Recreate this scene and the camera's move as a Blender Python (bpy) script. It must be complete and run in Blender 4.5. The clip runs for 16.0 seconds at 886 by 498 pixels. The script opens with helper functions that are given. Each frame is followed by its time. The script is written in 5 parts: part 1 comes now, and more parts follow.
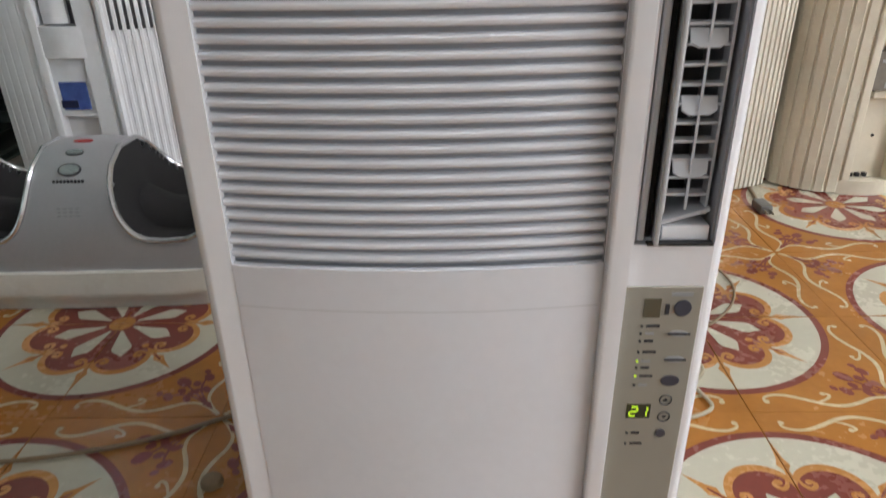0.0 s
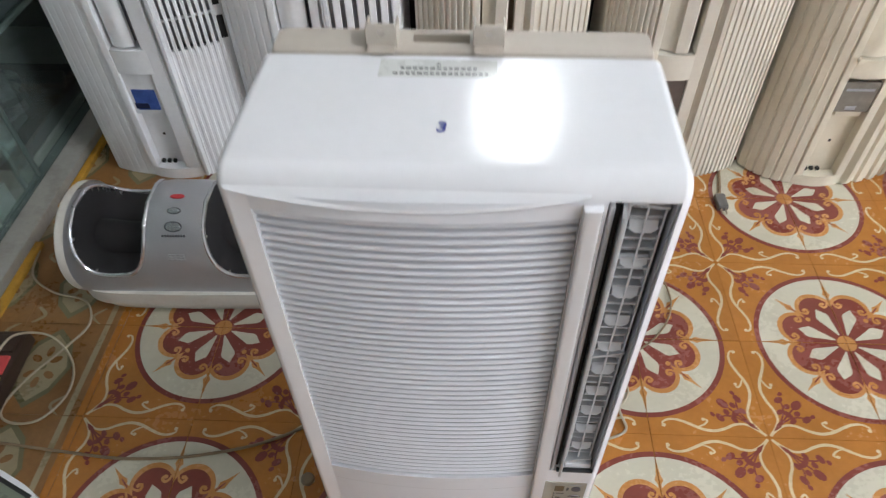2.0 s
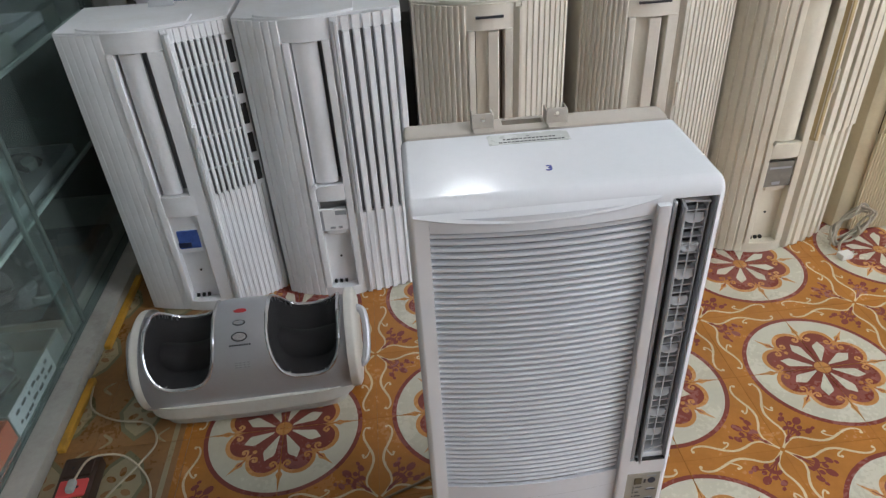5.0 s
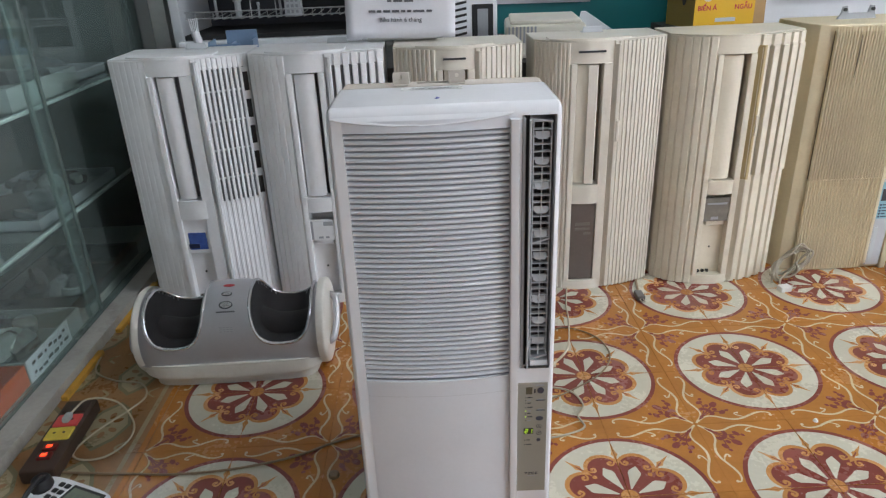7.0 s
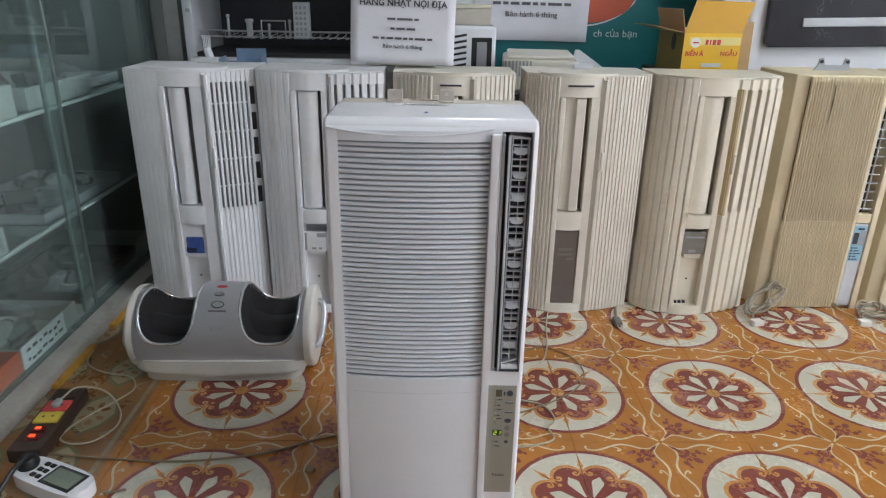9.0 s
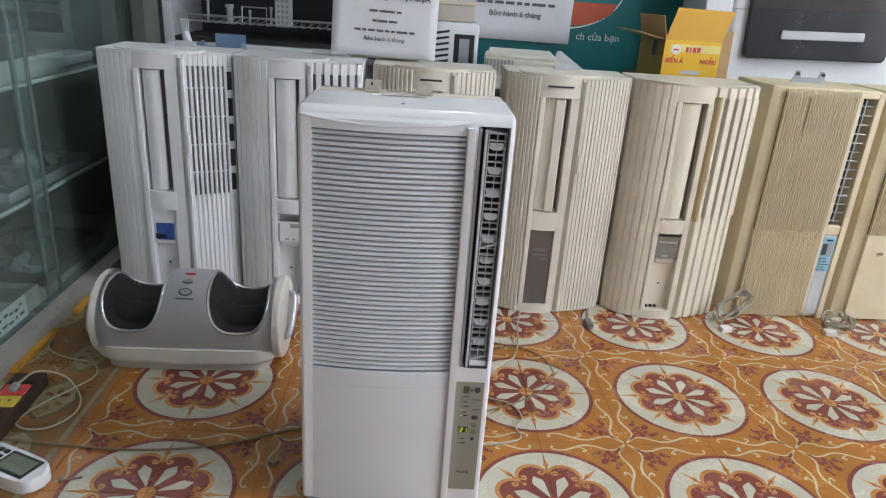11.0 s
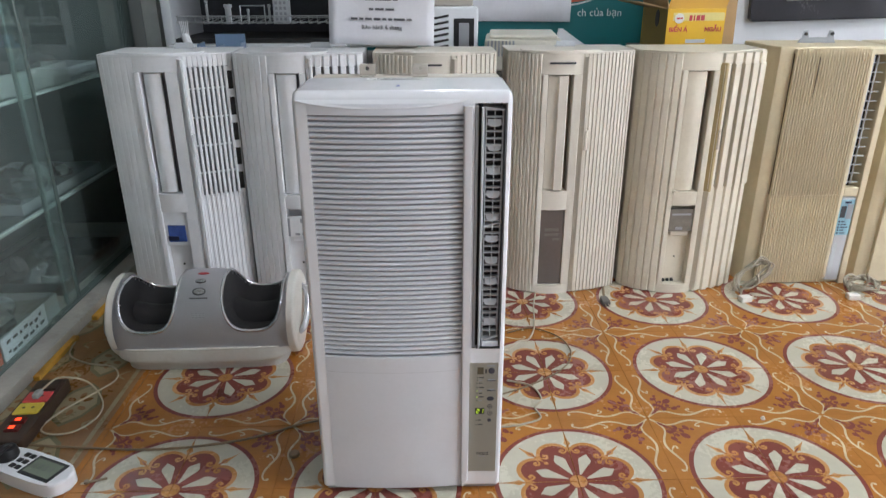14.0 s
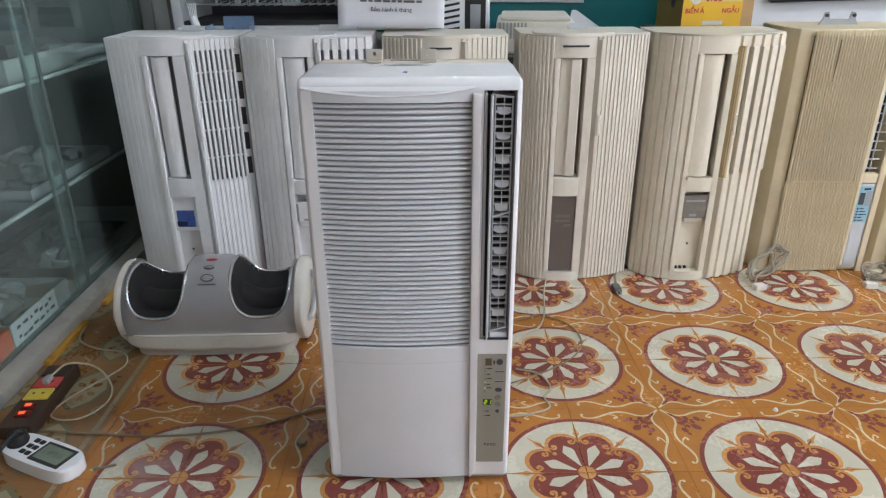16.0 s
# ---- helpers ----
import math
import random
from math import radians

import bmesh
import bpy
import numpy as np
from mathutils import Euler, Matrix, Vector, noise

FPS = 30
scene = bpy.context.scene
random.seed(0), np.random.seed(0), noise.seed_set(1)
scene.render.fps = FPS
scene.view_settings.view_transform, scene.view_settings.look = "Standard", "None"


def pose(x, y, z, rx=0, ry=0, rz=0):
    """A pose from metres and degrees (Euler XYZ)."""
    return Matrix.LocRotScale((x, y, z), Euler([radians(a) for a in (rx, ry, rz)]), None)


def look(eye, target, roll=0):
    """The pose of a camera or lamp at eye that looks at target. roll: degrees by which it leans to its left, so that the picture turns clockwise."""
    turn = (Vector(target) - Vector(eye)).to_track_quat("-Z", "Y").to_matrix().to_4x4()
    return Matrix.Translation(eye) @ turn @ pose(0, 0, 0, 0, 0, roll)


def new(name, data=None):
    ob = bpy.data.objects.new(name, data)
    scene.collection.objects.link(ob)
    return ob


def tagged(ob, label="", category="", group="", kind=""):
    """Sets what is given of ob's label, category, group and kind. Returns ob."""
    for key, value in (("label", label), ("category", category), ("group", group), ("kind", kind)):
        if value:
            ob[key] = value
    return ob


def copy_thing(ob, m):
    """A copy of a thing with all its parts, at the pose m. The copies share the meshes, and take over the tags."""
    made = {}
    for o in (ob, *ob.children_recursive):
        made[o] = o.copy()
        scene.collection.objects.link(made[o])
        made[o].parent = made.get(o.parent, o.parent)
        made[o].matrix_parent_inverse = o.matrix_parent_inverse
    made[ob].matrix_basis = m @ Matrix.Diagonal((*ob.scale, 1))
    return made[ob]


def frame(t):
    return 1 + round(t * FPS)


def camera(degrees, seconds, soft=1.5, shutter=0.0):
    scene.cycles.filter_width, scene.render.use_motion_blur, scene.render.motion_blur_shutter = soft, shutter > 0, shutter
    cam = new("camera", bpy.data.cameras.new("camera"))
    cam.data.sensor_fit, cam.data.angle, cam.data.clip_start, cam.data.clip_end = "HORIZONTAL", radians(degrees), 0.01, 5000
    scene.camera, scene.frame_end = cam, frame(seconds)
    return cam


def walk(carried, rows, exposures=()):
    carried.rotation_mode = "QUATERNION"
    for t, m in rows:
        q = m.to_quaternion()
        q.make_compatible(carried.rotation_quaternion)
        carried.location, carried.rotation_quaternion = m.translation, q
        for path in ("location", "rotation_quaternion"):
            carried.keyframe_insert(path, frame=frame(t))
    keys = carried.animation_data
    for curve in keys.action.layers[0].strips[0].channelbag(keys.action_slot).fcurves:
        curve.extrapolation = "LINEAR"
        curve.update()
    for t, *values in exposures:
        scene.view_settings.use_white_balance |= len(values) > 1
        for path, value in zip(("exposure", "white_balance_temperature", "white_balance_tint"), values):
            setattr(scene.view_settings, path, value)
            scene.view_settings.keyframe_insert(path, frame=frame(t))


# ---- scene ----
cam = camera(66.58, 16.0, 1.2, 0.4)
PATH = [
    (0, (0.0673, -0.4045, 0.5049), (0.962, -26.044, -1.112)),
    (0.5, (0.0702, -0.4159, 0.4928), (2.518, -30.343, -1.524)),
    (1, (0.1199, -0.3399, 0.4883), (6.407, -32.515, -5.995)),
    (1.5, (0.0996, -0.3255, 0.7901), (6.373, -46.686, -6.2)),
    (2, (0.0867, -0.3669, 1.0760), (3.646, -47.326, -1.522)),
    (2.5, (0.0558, -0.4023, 1.1611), (-0.497, -47.990, -4.372)),
    (3, (0.0467, -0.4121, 1.1826), (-5.165, -45.737, -1.192)),
    (3.5, (0.1093, -0.4638, 1.1589), (2.397, -42.740, -2.076)),
    (4, (0.1285, -0.5153, 1.1426), (10.614, -41.047, -7.483)),
    (4.5, (0.0135, -0.5742, 1.1398), (7.138, -38.421, -7.159)),
    (5, (-0.1050, -0.6067, 1.1209), (-3.925, -34.601, -3.486)),
    (7.5, (0.0667, -1.0385, 0.9588), (0.039, -22.542, -1.547)),
    (8, (0.0684, -1.0606, 0.9590), (-0.327, -20.980, -0.086)),
    (8.5, (0.0732, -1.0689, 0.9676), (-0.783, -19.553, -0.936)),
    (9, (0.0682, -1.0665, 0.9567), (-1.306, -21.161, 1.059)),
    (11.5, (0.0855, -1.0577, 0.9458), (-3.409, -21.177, 3.956)),
    (12, (0.0977, -1.0548, 0.9522), (-2.814, -20.443, 2.434)),
    (12.5, (0.0996, -1.0599, 0.9481), (-2.746, -19.972, 1.791)),
    (13, (0.0984, -1.0570, 0.9489), (-1.766, -20.450, 0.358)),
    (13.5, (0.0954, -1.0596, 0.9451), (-1.559, -20.455, 0.405)),
    (14, (0.1015, -1.0596, 0.9267), (-1.668, -21.908, -0.135)),
    (14.5, (0.1105, -1.0453, 0.9142), (-1.653, -24.504, -0.687)),
    (15, (0.1066, -1.0264, 0.9280), (-1.153, -25.007, -0.091)),
    (15.5, (0.1089, -1.0370, 0.9404), (-0.523, -23.299, -0.041)),
    (16, (0.1091, -1.0368, 0.9329), (-0.558, -23.486, -0.326)),
]
# seconds, place, (yaw, pitch, lean)
walk(cam, [(t, pose(*p, 90 + q[1], 0, q[0]) @ pose(0, 0, 0, 0, 0, q[2])) for t, p, q in PATH],
     exposures=[(t, e, k, 12) for t, e, k in ((0.0, -0.33, 6750), (1.0, -0.35, 6750), (1.5, -0.15, 6750), (2.0, -0.29, 6550), (2.5, -0.88, 6550), (3.0, -1.02, 6550), (3.5, -1.05, 6550), (4.0, -0.98, 6550), (4.5, -0.76, 6550), (5.0, -0.54, 6450), (7.5, -0.45, 6350), (9.0, -0.48, 6350), (12.5, -0.37, 6350), (16.0, -0.37, 6350))])

# ---- light ----
world = bpy.data.worlds.new("sky")
scene.world = world
world.use_nodes = True
wn = world.node_tree
sky = wn.nodes.new("ShaderNodeTexSky")
sky.sky_type, sky.sun_disc = "NISHITA", False
sky.sun_elevation, sky.sun_rotation = radians(48), radians(150)
wn.links.new(sky.outputs[0], wn.nodes["Background"].inputs[0])
wn.nodes["Background"].inputs[1].default_value = 0.10


def area_lamp(name, eye, target, sx, sy, watts, colour):
    la = bpy.data.lights.new(name, "AREA")
    la.shape, la.size, la.size_y, la.energy, la.color = "RECTANGLE", sx, sy, watts, colour
    ob = new(name, la)
    ob.matrix_world = look(eye, target)
    return ob


# daylight of the open shop front
area_lamp("daylight", (3.55, -1.3, 1.52), (0.0, -0.2, 0.80), 3.0, 2.1, 108, (0.90, 0.96, 1.0))


# ---- materials ----
def srgb(r, g, b):
    return tuple(((c / 255 + 0.055) / 1.055) ** 2.4 if c > 10 else c / 3294.6 for c in (r, g, b)) + (1,)


def paint(name, colour, rough=0.4, metal=0.0, vary=0.06, scale=9.0, bump=0.0, bump_scale=350.0, stain=None, stain_amount=0.0, piece=0.0, coat=0.0):
    """A surface with broad and fine changes of colour and gloss, optional stains and relief."""
    m = bpy.data.materials.new(name)
    m.use_nodes = True
    nt = m.node_tree
    p = nt.nodes["Principled BSDF"]
    geo = nt.nodes.new("ShaderNodeNewGeometry")
    n1 = nt.nodes.new("ShaderNodeTexNoise")
    n1.inputs["Scale"].default_value, n1.inputs["Detail"].default_value = scale, 4
    n2 = nt.nodes.new("ShaderNodeTexNoise")
    n2.inputs["Scale"].default_value, n2.inputs["Detail"].default_value = scale * 14, 2
    for n in (n1, n2):
        nt.links.new(geo.outputs["Position"], n.inputs["Vector"])
    mix = nt.nodes.new("ShaderNodeMath")
    mix.operation = "MULTIPLY_ADD"
    mix.inputs[1].default_value = 0.4
    nt.links.new(n2.outputs[0], mix.inputs[0])
    nt.links.new(n1.outputs[0], mix.inputs[2])
    ramp = nt.nodes.new("ShaderNodeMapRange")
    ramp.inputs["From Min"].default_value, ramp.inputs["From Max"].default_value = 0.45, 0.95
    ramp.inputs["To Min"].default_value, ramp.inputs["To Max"].default_value = 1 - vary, 1 + vary
    nt.links.new(mix.outputs[0], ramp.inputs[0])
    value = ramp.outputs[0]
    if piece:
        info = nt.nodes.new("ShaderNodeObjectInfo")
        pr = nt.nodes.new("ShaderNodeMapRange")
        pr.inputs["To Min"].default_value, pr.inputs["To Max"].default_value = 1 - piece, 1 + piece
        nt.links.new(info.outputs["Random"], pr.inputs[0])
        mul = nt.nodes.new("ShaderNodeMath")
        mul.operation = "MULTIPLY"
        nt.links.new(value, mul.inputs[0])
        nt.links.new(pr.outputs[0], mul.inputs[1])
        value = mul.outputs[0]
    sc = nt.nodes.new("ShaderNodeVectorMath")
    sc.operation = "SCALE"
    sc.inputs[0].default_value = colour[:3]
    nt.links.new(value, sc.inputs["Scale"])
    col = sc.outputs[0]
    if stain:
        n3 = nt.nodes.new("ShaderNodeTexNoise")
        n3.inputs["Scale"].default_value, n3.inputs["Detail"].default_value = scale * 0.7, 6
        n3.inputs["Roughness"].default_value = 0.7
        nt.links.new(geo.outputs["Position"], n3.inputs["Vector"])
        r3 = nt.nodes.new("ShaderNodeMapRange")
        r3.inputs["From Min"].default_value, r3.inputs["From Max"].default_value = 0.5, 0.72
        r3.inputs["To Max"].default_value = stain_amount
        nt.links.new(n3.outputs[0], r3.inputs[0])
        mx = nt.nodes.new("ShaderNodeMix")
        mx.data_type = "RGBA"
        mx.inputs[7].default_value = stain
        nt.links.new(r3.outputs[0], mx.inputs[0])
        nt.links.new(col, mx.inputs[6])
        col = mx.outputs[2]
    nt.links.new(col, p.inputs["Base Color"])
    rr = nt.nodes.new("ShaderNodeMapRange")
    rr.inputs["From Min"].default_value, rr.inputs["From Max"].default_value = 0.4, 1.0
    rr.inputs["To Min"].default_value, rr.inputs["To Max"].default_value = max(rough - 0.06, 0.02), rough + 0.1
    nt.links.new(mix.outputs[0], rr.inputs[0])
    nt.links.new(rr.outputs[0], p.inputs["Roughness"])
    p.inputs["Metallic"].default_value = metal
    p.inputs["Coat Weight"].default_value = coat
    if bump:
        n4 = nt.nodes.new("ShaderNodeTexNoise")
        n4.inputs["Scale"].default_value, n4.inputs["Detail"].default_value = bump_scale, 2
        nt.links.new(geo.outputs["Position"], n4.inputs["Vector"])
        b = nt.nodes.new("ShaderNodeBump")
        b.inputs["Strength"].default_value, b.inputs["Distance"].default_value = bump, 0.001
        nt.links.new(n4.outputs[0], b.inputs["Height"])
        nt.links.new(b.outputs[0], p.inputs["Normal"])
    return m


def clear(name, tint, rough=0.0):
    """Real glass."""
    m = bpy.data.materials.new(name)
    m.use_nodes = True
    p = m.node_tree.nodes["Principled BSDF"]
    p.inputs["Base Color"].default_value = tint
    p.inputs["Transmission Weight"].default_value = 0.955
    p.inputs["Roughness"].default_value = rough
    p.inputs["IOR"].default_value = 1.5
    return m


def glow(name, colour, strength):
    m = bpy.data.materials.new(name)
    m.use_nodes = True
    p = m.node_tree.nodes["Principled BSDF"]
    p.inputs["Base Color"].default_value = colour
    p.inputs["Emission Color"].default_value = colour
    p.inputs["Emission Strength"].default_value = strength
    return m


WHITE = paint("white_plastic", (0.845, 0.86, 0.90), 0.12, vary=0.025, bump=0.06, bump_scale=900)
WHITE_TEX = paint("textured_white_plastic", (0.785, 0.81, 0.87), 0.40, vary=0.03, bump=0.10, bump_scale=1400, stain=(0.52, 0.50, 0.48, 1), stain_amount=0.08)
# grey that stands for the shade between the moulded slats
SLAT_SHADE = paint("slat_gap_shade", (0.30, 0.315, 0.345), 0.6, vary=0.06)
# backs of slots and grilles: the gaps' shade is put into these two colours
SOFT_SHADE = paint("soft_grey_gap_shade", (0.30, 0.31, 0.33), 0.6, vary=0.08)
TAN_SHADE = paint("tan_gap_shade", (0.25, 0.20, 0.125), 0.6, vary=0.1)
# white card darkened in colour to paint the dimness inside the cabinet
CARD_DIM = paint("dimmed_white_card", (0.32, 0.345, 0.336), 0.7, vary=0.2)
STILE = paint("green_glass_edge", (0.10, 0.135, 0.125), 0.2, vary=0.1)
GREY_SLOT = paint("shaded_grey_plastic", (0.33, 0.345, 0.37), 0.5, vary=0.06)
GREY_LIGHT = paint("light_grey_plastic", (0.55, 0.57, 0.60), 0.4, vary=0.04)
BACK_BEIGE = paint("beige_back_plate", (0.55, 0.50, 0.44), 0.5, vary=0.06, stain=(0.35, 0.30, 0.24, 1), stain_amount=0.3)
PANEL = paint("grey_green_control_foil", (0.33, 0.32, 0.275), 0.42, vary=0.03)
INK = paint("dark_ink", (0.035, 0.037, 0.045), 0.5, vary=0.05)
BUTTON = paint("slate_button", (0.055, 0.06, 0.085), 0.35, vary=0.05)
BLACK = paint("black_plastic", (0.018, 0.018, 0.020), 0.4, vary=0.15)
FABRIC = paint("black_mesh_fabric", (0.020, 0.019, 0.021), 0.8, vary=0.3, scale=30, bump=0.6, bump_scale=1800)
UNIT_WHITE = paint("aged_white_plastic", (0.80, 0.81, 0.84), 0.42, vary=0.05, stain=(0.50, 0.46, 0.40, 1), stain_amount=0.22, bump=0.08)
UNIT_CREAM = paint("yellowed_cream_plastic", (0.72, 0.67, 0.555), 0.42, vary=0.06, stain=(0.48, 0.40, 0.26, 1), stain_amount=0.3, bump=0.08)
UNIT_IVORY = paint("ivory_plastic", (0.73, 0.69, 0.61), 0.42, vary=0.05, stain=(0.50, 0.44, 0.33, 1), stain_amount=0.25, bump=0.08)
UNIT_TAN = paint("tan_aged_plastic", (0.70, 0.61, 0.425), 0.45, vary=0.08, stain=(0.52, 0.39, 0.20, 1), stain_amount=0.35, bump=0.1)
TAN_STRIP = paint("ochre_yellowed_strip", (0.545, 0.43, 0.225), 0.45, vary=0.08)
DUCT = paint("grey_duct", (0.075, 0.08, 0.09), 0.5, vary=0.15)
PRINT = paint("grey_print", (0.10, 0.10, 0.115), 0.6, vary=0.1)
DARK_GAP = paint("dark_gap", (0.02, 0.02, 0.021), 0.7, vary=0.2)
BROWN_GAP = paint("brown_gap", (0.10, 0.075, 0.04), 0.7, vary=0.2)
SMOKE = paint("smoked_cover", (0.135, 0.115, 0.105), 0.15, vary=0.12)
BLUE_GLASS = paint("blue_window", (0.055, 0.105, 0.34), 0.12, vary=0.25, scale=60)
PEN_BLUE = paint("blue_pen", (0.03, 0.045, 0.30), 0.5)
FAINT = paint("faint_print", (0.15, 0.13, 0.12), 0.3)
NAVY = paint("navy_print", (0.012, 0.018, 0.06), 0.3)
SKYBLUE = paint("light_blue_sticker", (0.28, 0.50, 0.60), 0.45, vary=0.04)
GREY_WIN = paint("grey_window", (0.20, 0.185, 0.16), 0.2, vary=0.2, scale=40)
SILVER = paint("silver_paint", (0.47, 0.475, 0.505), 0.34, metal=0.5, vary=0.05, scale=14)
CHROME = paint("satin_chrome", (0.72, 0.73, 0.76), 0.2, metal=0.9, vary=0.03)
MASS_WHITE = paint("off_white_base", (0.70, 0.685, 0.64), 0.4, vary=0.06, stain=(0.40, 0.30, 0.20, 1), stain_amount=0.4)
RED = paint("red_plastic", (0.50, 0.03, 0.035), 0.4)
PINKRED = paint("coral_socket", (0.62, 0.07, 0.07), 0.4)
YELLOW = paint("yellow_socket", (0.62, 0.48, 0.06), 0.4)
BROWN_PL = paint("brown_socket_bar", (0.045, 0.026, 0.018), 0.45, vary=0.2)
LCD = paint("green_grey_lcd", (0.20, 0.23, 0.18), 0.2, vary=0.06)
CORD = paint("cream_cord", (0.44, 0.38, 0.28), 0.5, vary=0.1)
CORD_OLD = paint("dusty_brown_cord", (0.24, 0.17, 0.10), 0.6, vary=0.2, scale=30)
CORD_GREY = paint("grey_cord", (0.34, 0.30, 0.23), 0.5, vary=0.1)
PAPER = paint("white_paper", (0.69, 0.69, 0.735), 0.7, vary=0.05, bump=0.1, bump_scale=60)
CARD = paint("cardboard", (0.42, 0.27, 0.13), 0.8, vary=0.1)
CARD_YELLOW = paint("yellow_print_card", (0.74, 0.43, 0.008), 0.5, vary=0.04)
CARD_AMBER = paint("amber_print_card", (0.56, 0.29, 0.005), 0.5, vary=0.05)
CARD_WHITE = paint("white_card", (0.72, 0.70, 0.66), 0.6, vary=0.05)
TEAL = paint("teal_banner", (0.006, 0.145, 0.158), 0.45, vary=0.05, bump=0.15, bump_scale=14)
SIGN_WHITE = paint("white_banner", (0.70, 0.73, 0.74), 0.5, vary=0.03, bump=0.12, bump_scale=10)
TEAL_INK = paint("teal_letter", (0.004, 0.19, 0.17), 0.5)
ORANGE_RED = paint("orange_red_print", (0.52, 0.10, 0.05), 0.5)
ALU = paint("brushed_aluminium", (0.50, 0.50, 0.50), 0.38, metal=0.8, vary=0.1, scale=25)
WALL = paint("wall_paint", (0.68, 0.69, 0.68), 0.8, vary=0.06, scale=2, bump=0.15, bump_scale=160)
CEIL = paint("ceiling_paint", (0.84, 0.84, 0.83), 0.9, vary=0.03, scale=2)
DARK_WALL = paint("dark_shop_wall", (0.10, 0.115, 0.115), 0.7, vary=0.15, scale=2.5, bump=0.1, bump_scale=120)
PLINTH = paint("worn_plinth", (0.37, 0.36, 0.33), 0.7, vary=0.15, scale=6, stain=(0.10, 0.085, 0.065, 1), stain_amount=0.7, bump=0.3, bump_scale=120)
STRIP_YELLOW = paint("yellow_edge_strip", (0.50, 0.27, 0.03), 0.6, vary=0.2, scale=20, stain=(0.14, 0.08, 0.03, 1), stain_amount=0.7)
CAB_BACK = paint("dark_cabinet_board", (0.032, 0.045, 0.042), 0.6, vary=0.2, scale=4)
GLASS = clear("cabinet_glass", (0.74, 0.87, 0.84, 1))
SHELF_GLASS = paint("frosted_shelf_edge", (0.52, 0.58, 0.56), 0.15, vary=0.08)
# clear bags, darkened for the cabinet's dim inside
PLASTIC_BAG = paint("dimmed_crumpled_clear_bag", (0.20, 0.21, 0.215), 0.25, vary=0.5, scale=30)
CLUTTER_DARK = paint("dark_clutter", (0.05, 0.045, 0.045), 0.5, vary=0.6, scale=18)
ORANGE_BOX = paint("orange_box", (0.60, 0.10, 0.025), 0.5, vary=0.06)
WOOD = paint("dark_bench_wood", (0.032, 0.027, 0.022), 0.6, vary=0.2, scale=12)
STEEL = paint("steel_wire", (0.52, 0.53, 0.55), 0.3, metal=0.8)
BLUE_TRAY = paint("pale_blue_tray", (0.22, 0.33, 0.50), 0.4, vary=0.08)
GLASS_DARK = paint("black_glass_door", (0.022, 0.021, 0.028), 0.20, vary=0.15)
LED_GREEN = glow("green_led", (0.62, 1.0, 0.05, 1), 0.5)
LED_RED = glow("red_led", (1.0, 0.05, 0.012, 1), 3.5)
LAMP_GLOW = glow("lamp_diffuser", (0.90, 0.965, 1.0, 1), 84.0)
PLUG_METAL = paint("plug_pin", (0.55, 0.50, 0.40), 0.35, metal=0.8)

# tiles
T_ORANGE = paint("tile_orange_glaze", (0.425, 0.170, 0.035), 0.22, vary=0.13, scale=7, stain=(0.26, 0.105, 0.02, 1), stain_amount=0.35, piece=0.05, bump=0.05, bump_scale=60)
T_CREAM = paint("tile_cream_glaze", (0.565, 0.535, 0.435), 0.24, vary=0.07, scale=7, stain=(0.42, 0.38, 0.28, 1), stain_amount=0.35, piece=0.04, bump=0.05, bump_scale=60)
T_LINE = paint("tile_vine_glaze", (0.600, 0.490, 0.305), 0.24, vary=0.10, scale=7, piece=0.04)
# maroon with some of the floor's reflected haze lightened into its colour
T_MAROON = paint("tile_maroon_glaze", (0.215, 0.055, 0.042), 0.24, vary=0.14, scale=7, piece=0.06, bump=0.05, bump_scale=60)
T_AMBER = paint("tile_amber_glaze", (0.510, 0.235, 0.075), 0.24, vary=0.12, scale=9, piece=0.05)
T_BROWN = paint("tile_border_glaze", (0.262, 0.126, 0.042), 0.28, vary=0.2, scale=7, stain=(0.09, 0.06, 0.03, 1), stain_amount=0.5, piece=0.06)
T_GREEN = paint("tile_green_glaze", (0.165, 0.150, 0.080), 0.28, vary=0.15, scale=9)
T_PALE = paint("tile_border_pale", (0.33, 0.275, 0.17), 0.28, vary=0.12, scale=9)
GROUT = paint("dirty_grout", (0.36, 0.19, 0.075), 0.9, vary=0.2, scale=20)


# ---- mesh helpers ----
def obj(name, bm, mat, smooth=True):
    me = bpy.data.meshes.new(name)
    bmesh.ops.recalc_face_normals(bm, faces=bm.faces[:])
    bm.to_mesh(me)
    bm.free()
    for m in (mat if isinstance(mat, (list, tuple)) else [mat]):
        me.materials.append(m)
    if smooth:
        me.shade_smooth()
        me.set_sharp_from_angle(angle=radians(32))
    ob = new(name, me)
    return flat_faces(ob) if smooth else ob


def flat_faces(ob):
    """Keeps broad faces flat in the light beside their rounded edges."""
    wn = ob.modifiers.new("face_weight", "WEIGHTED_NORMAL")
    wn.keep_sharp, wn.weight = True, 80
    return ob


def thing(name, m, label, category, group="", kind=""):
    e = new(name)
    e.empty_display_size = 0.05
    e.matrix_world = m
    return tagged(e, label, category, group, kind)


def part(name, bm, mat, parent, label="", smooth=True):
    ob = obj(name, bm, mat, smooth)
    ob.parent = parent
    return tagged(ob, label) if label else ob


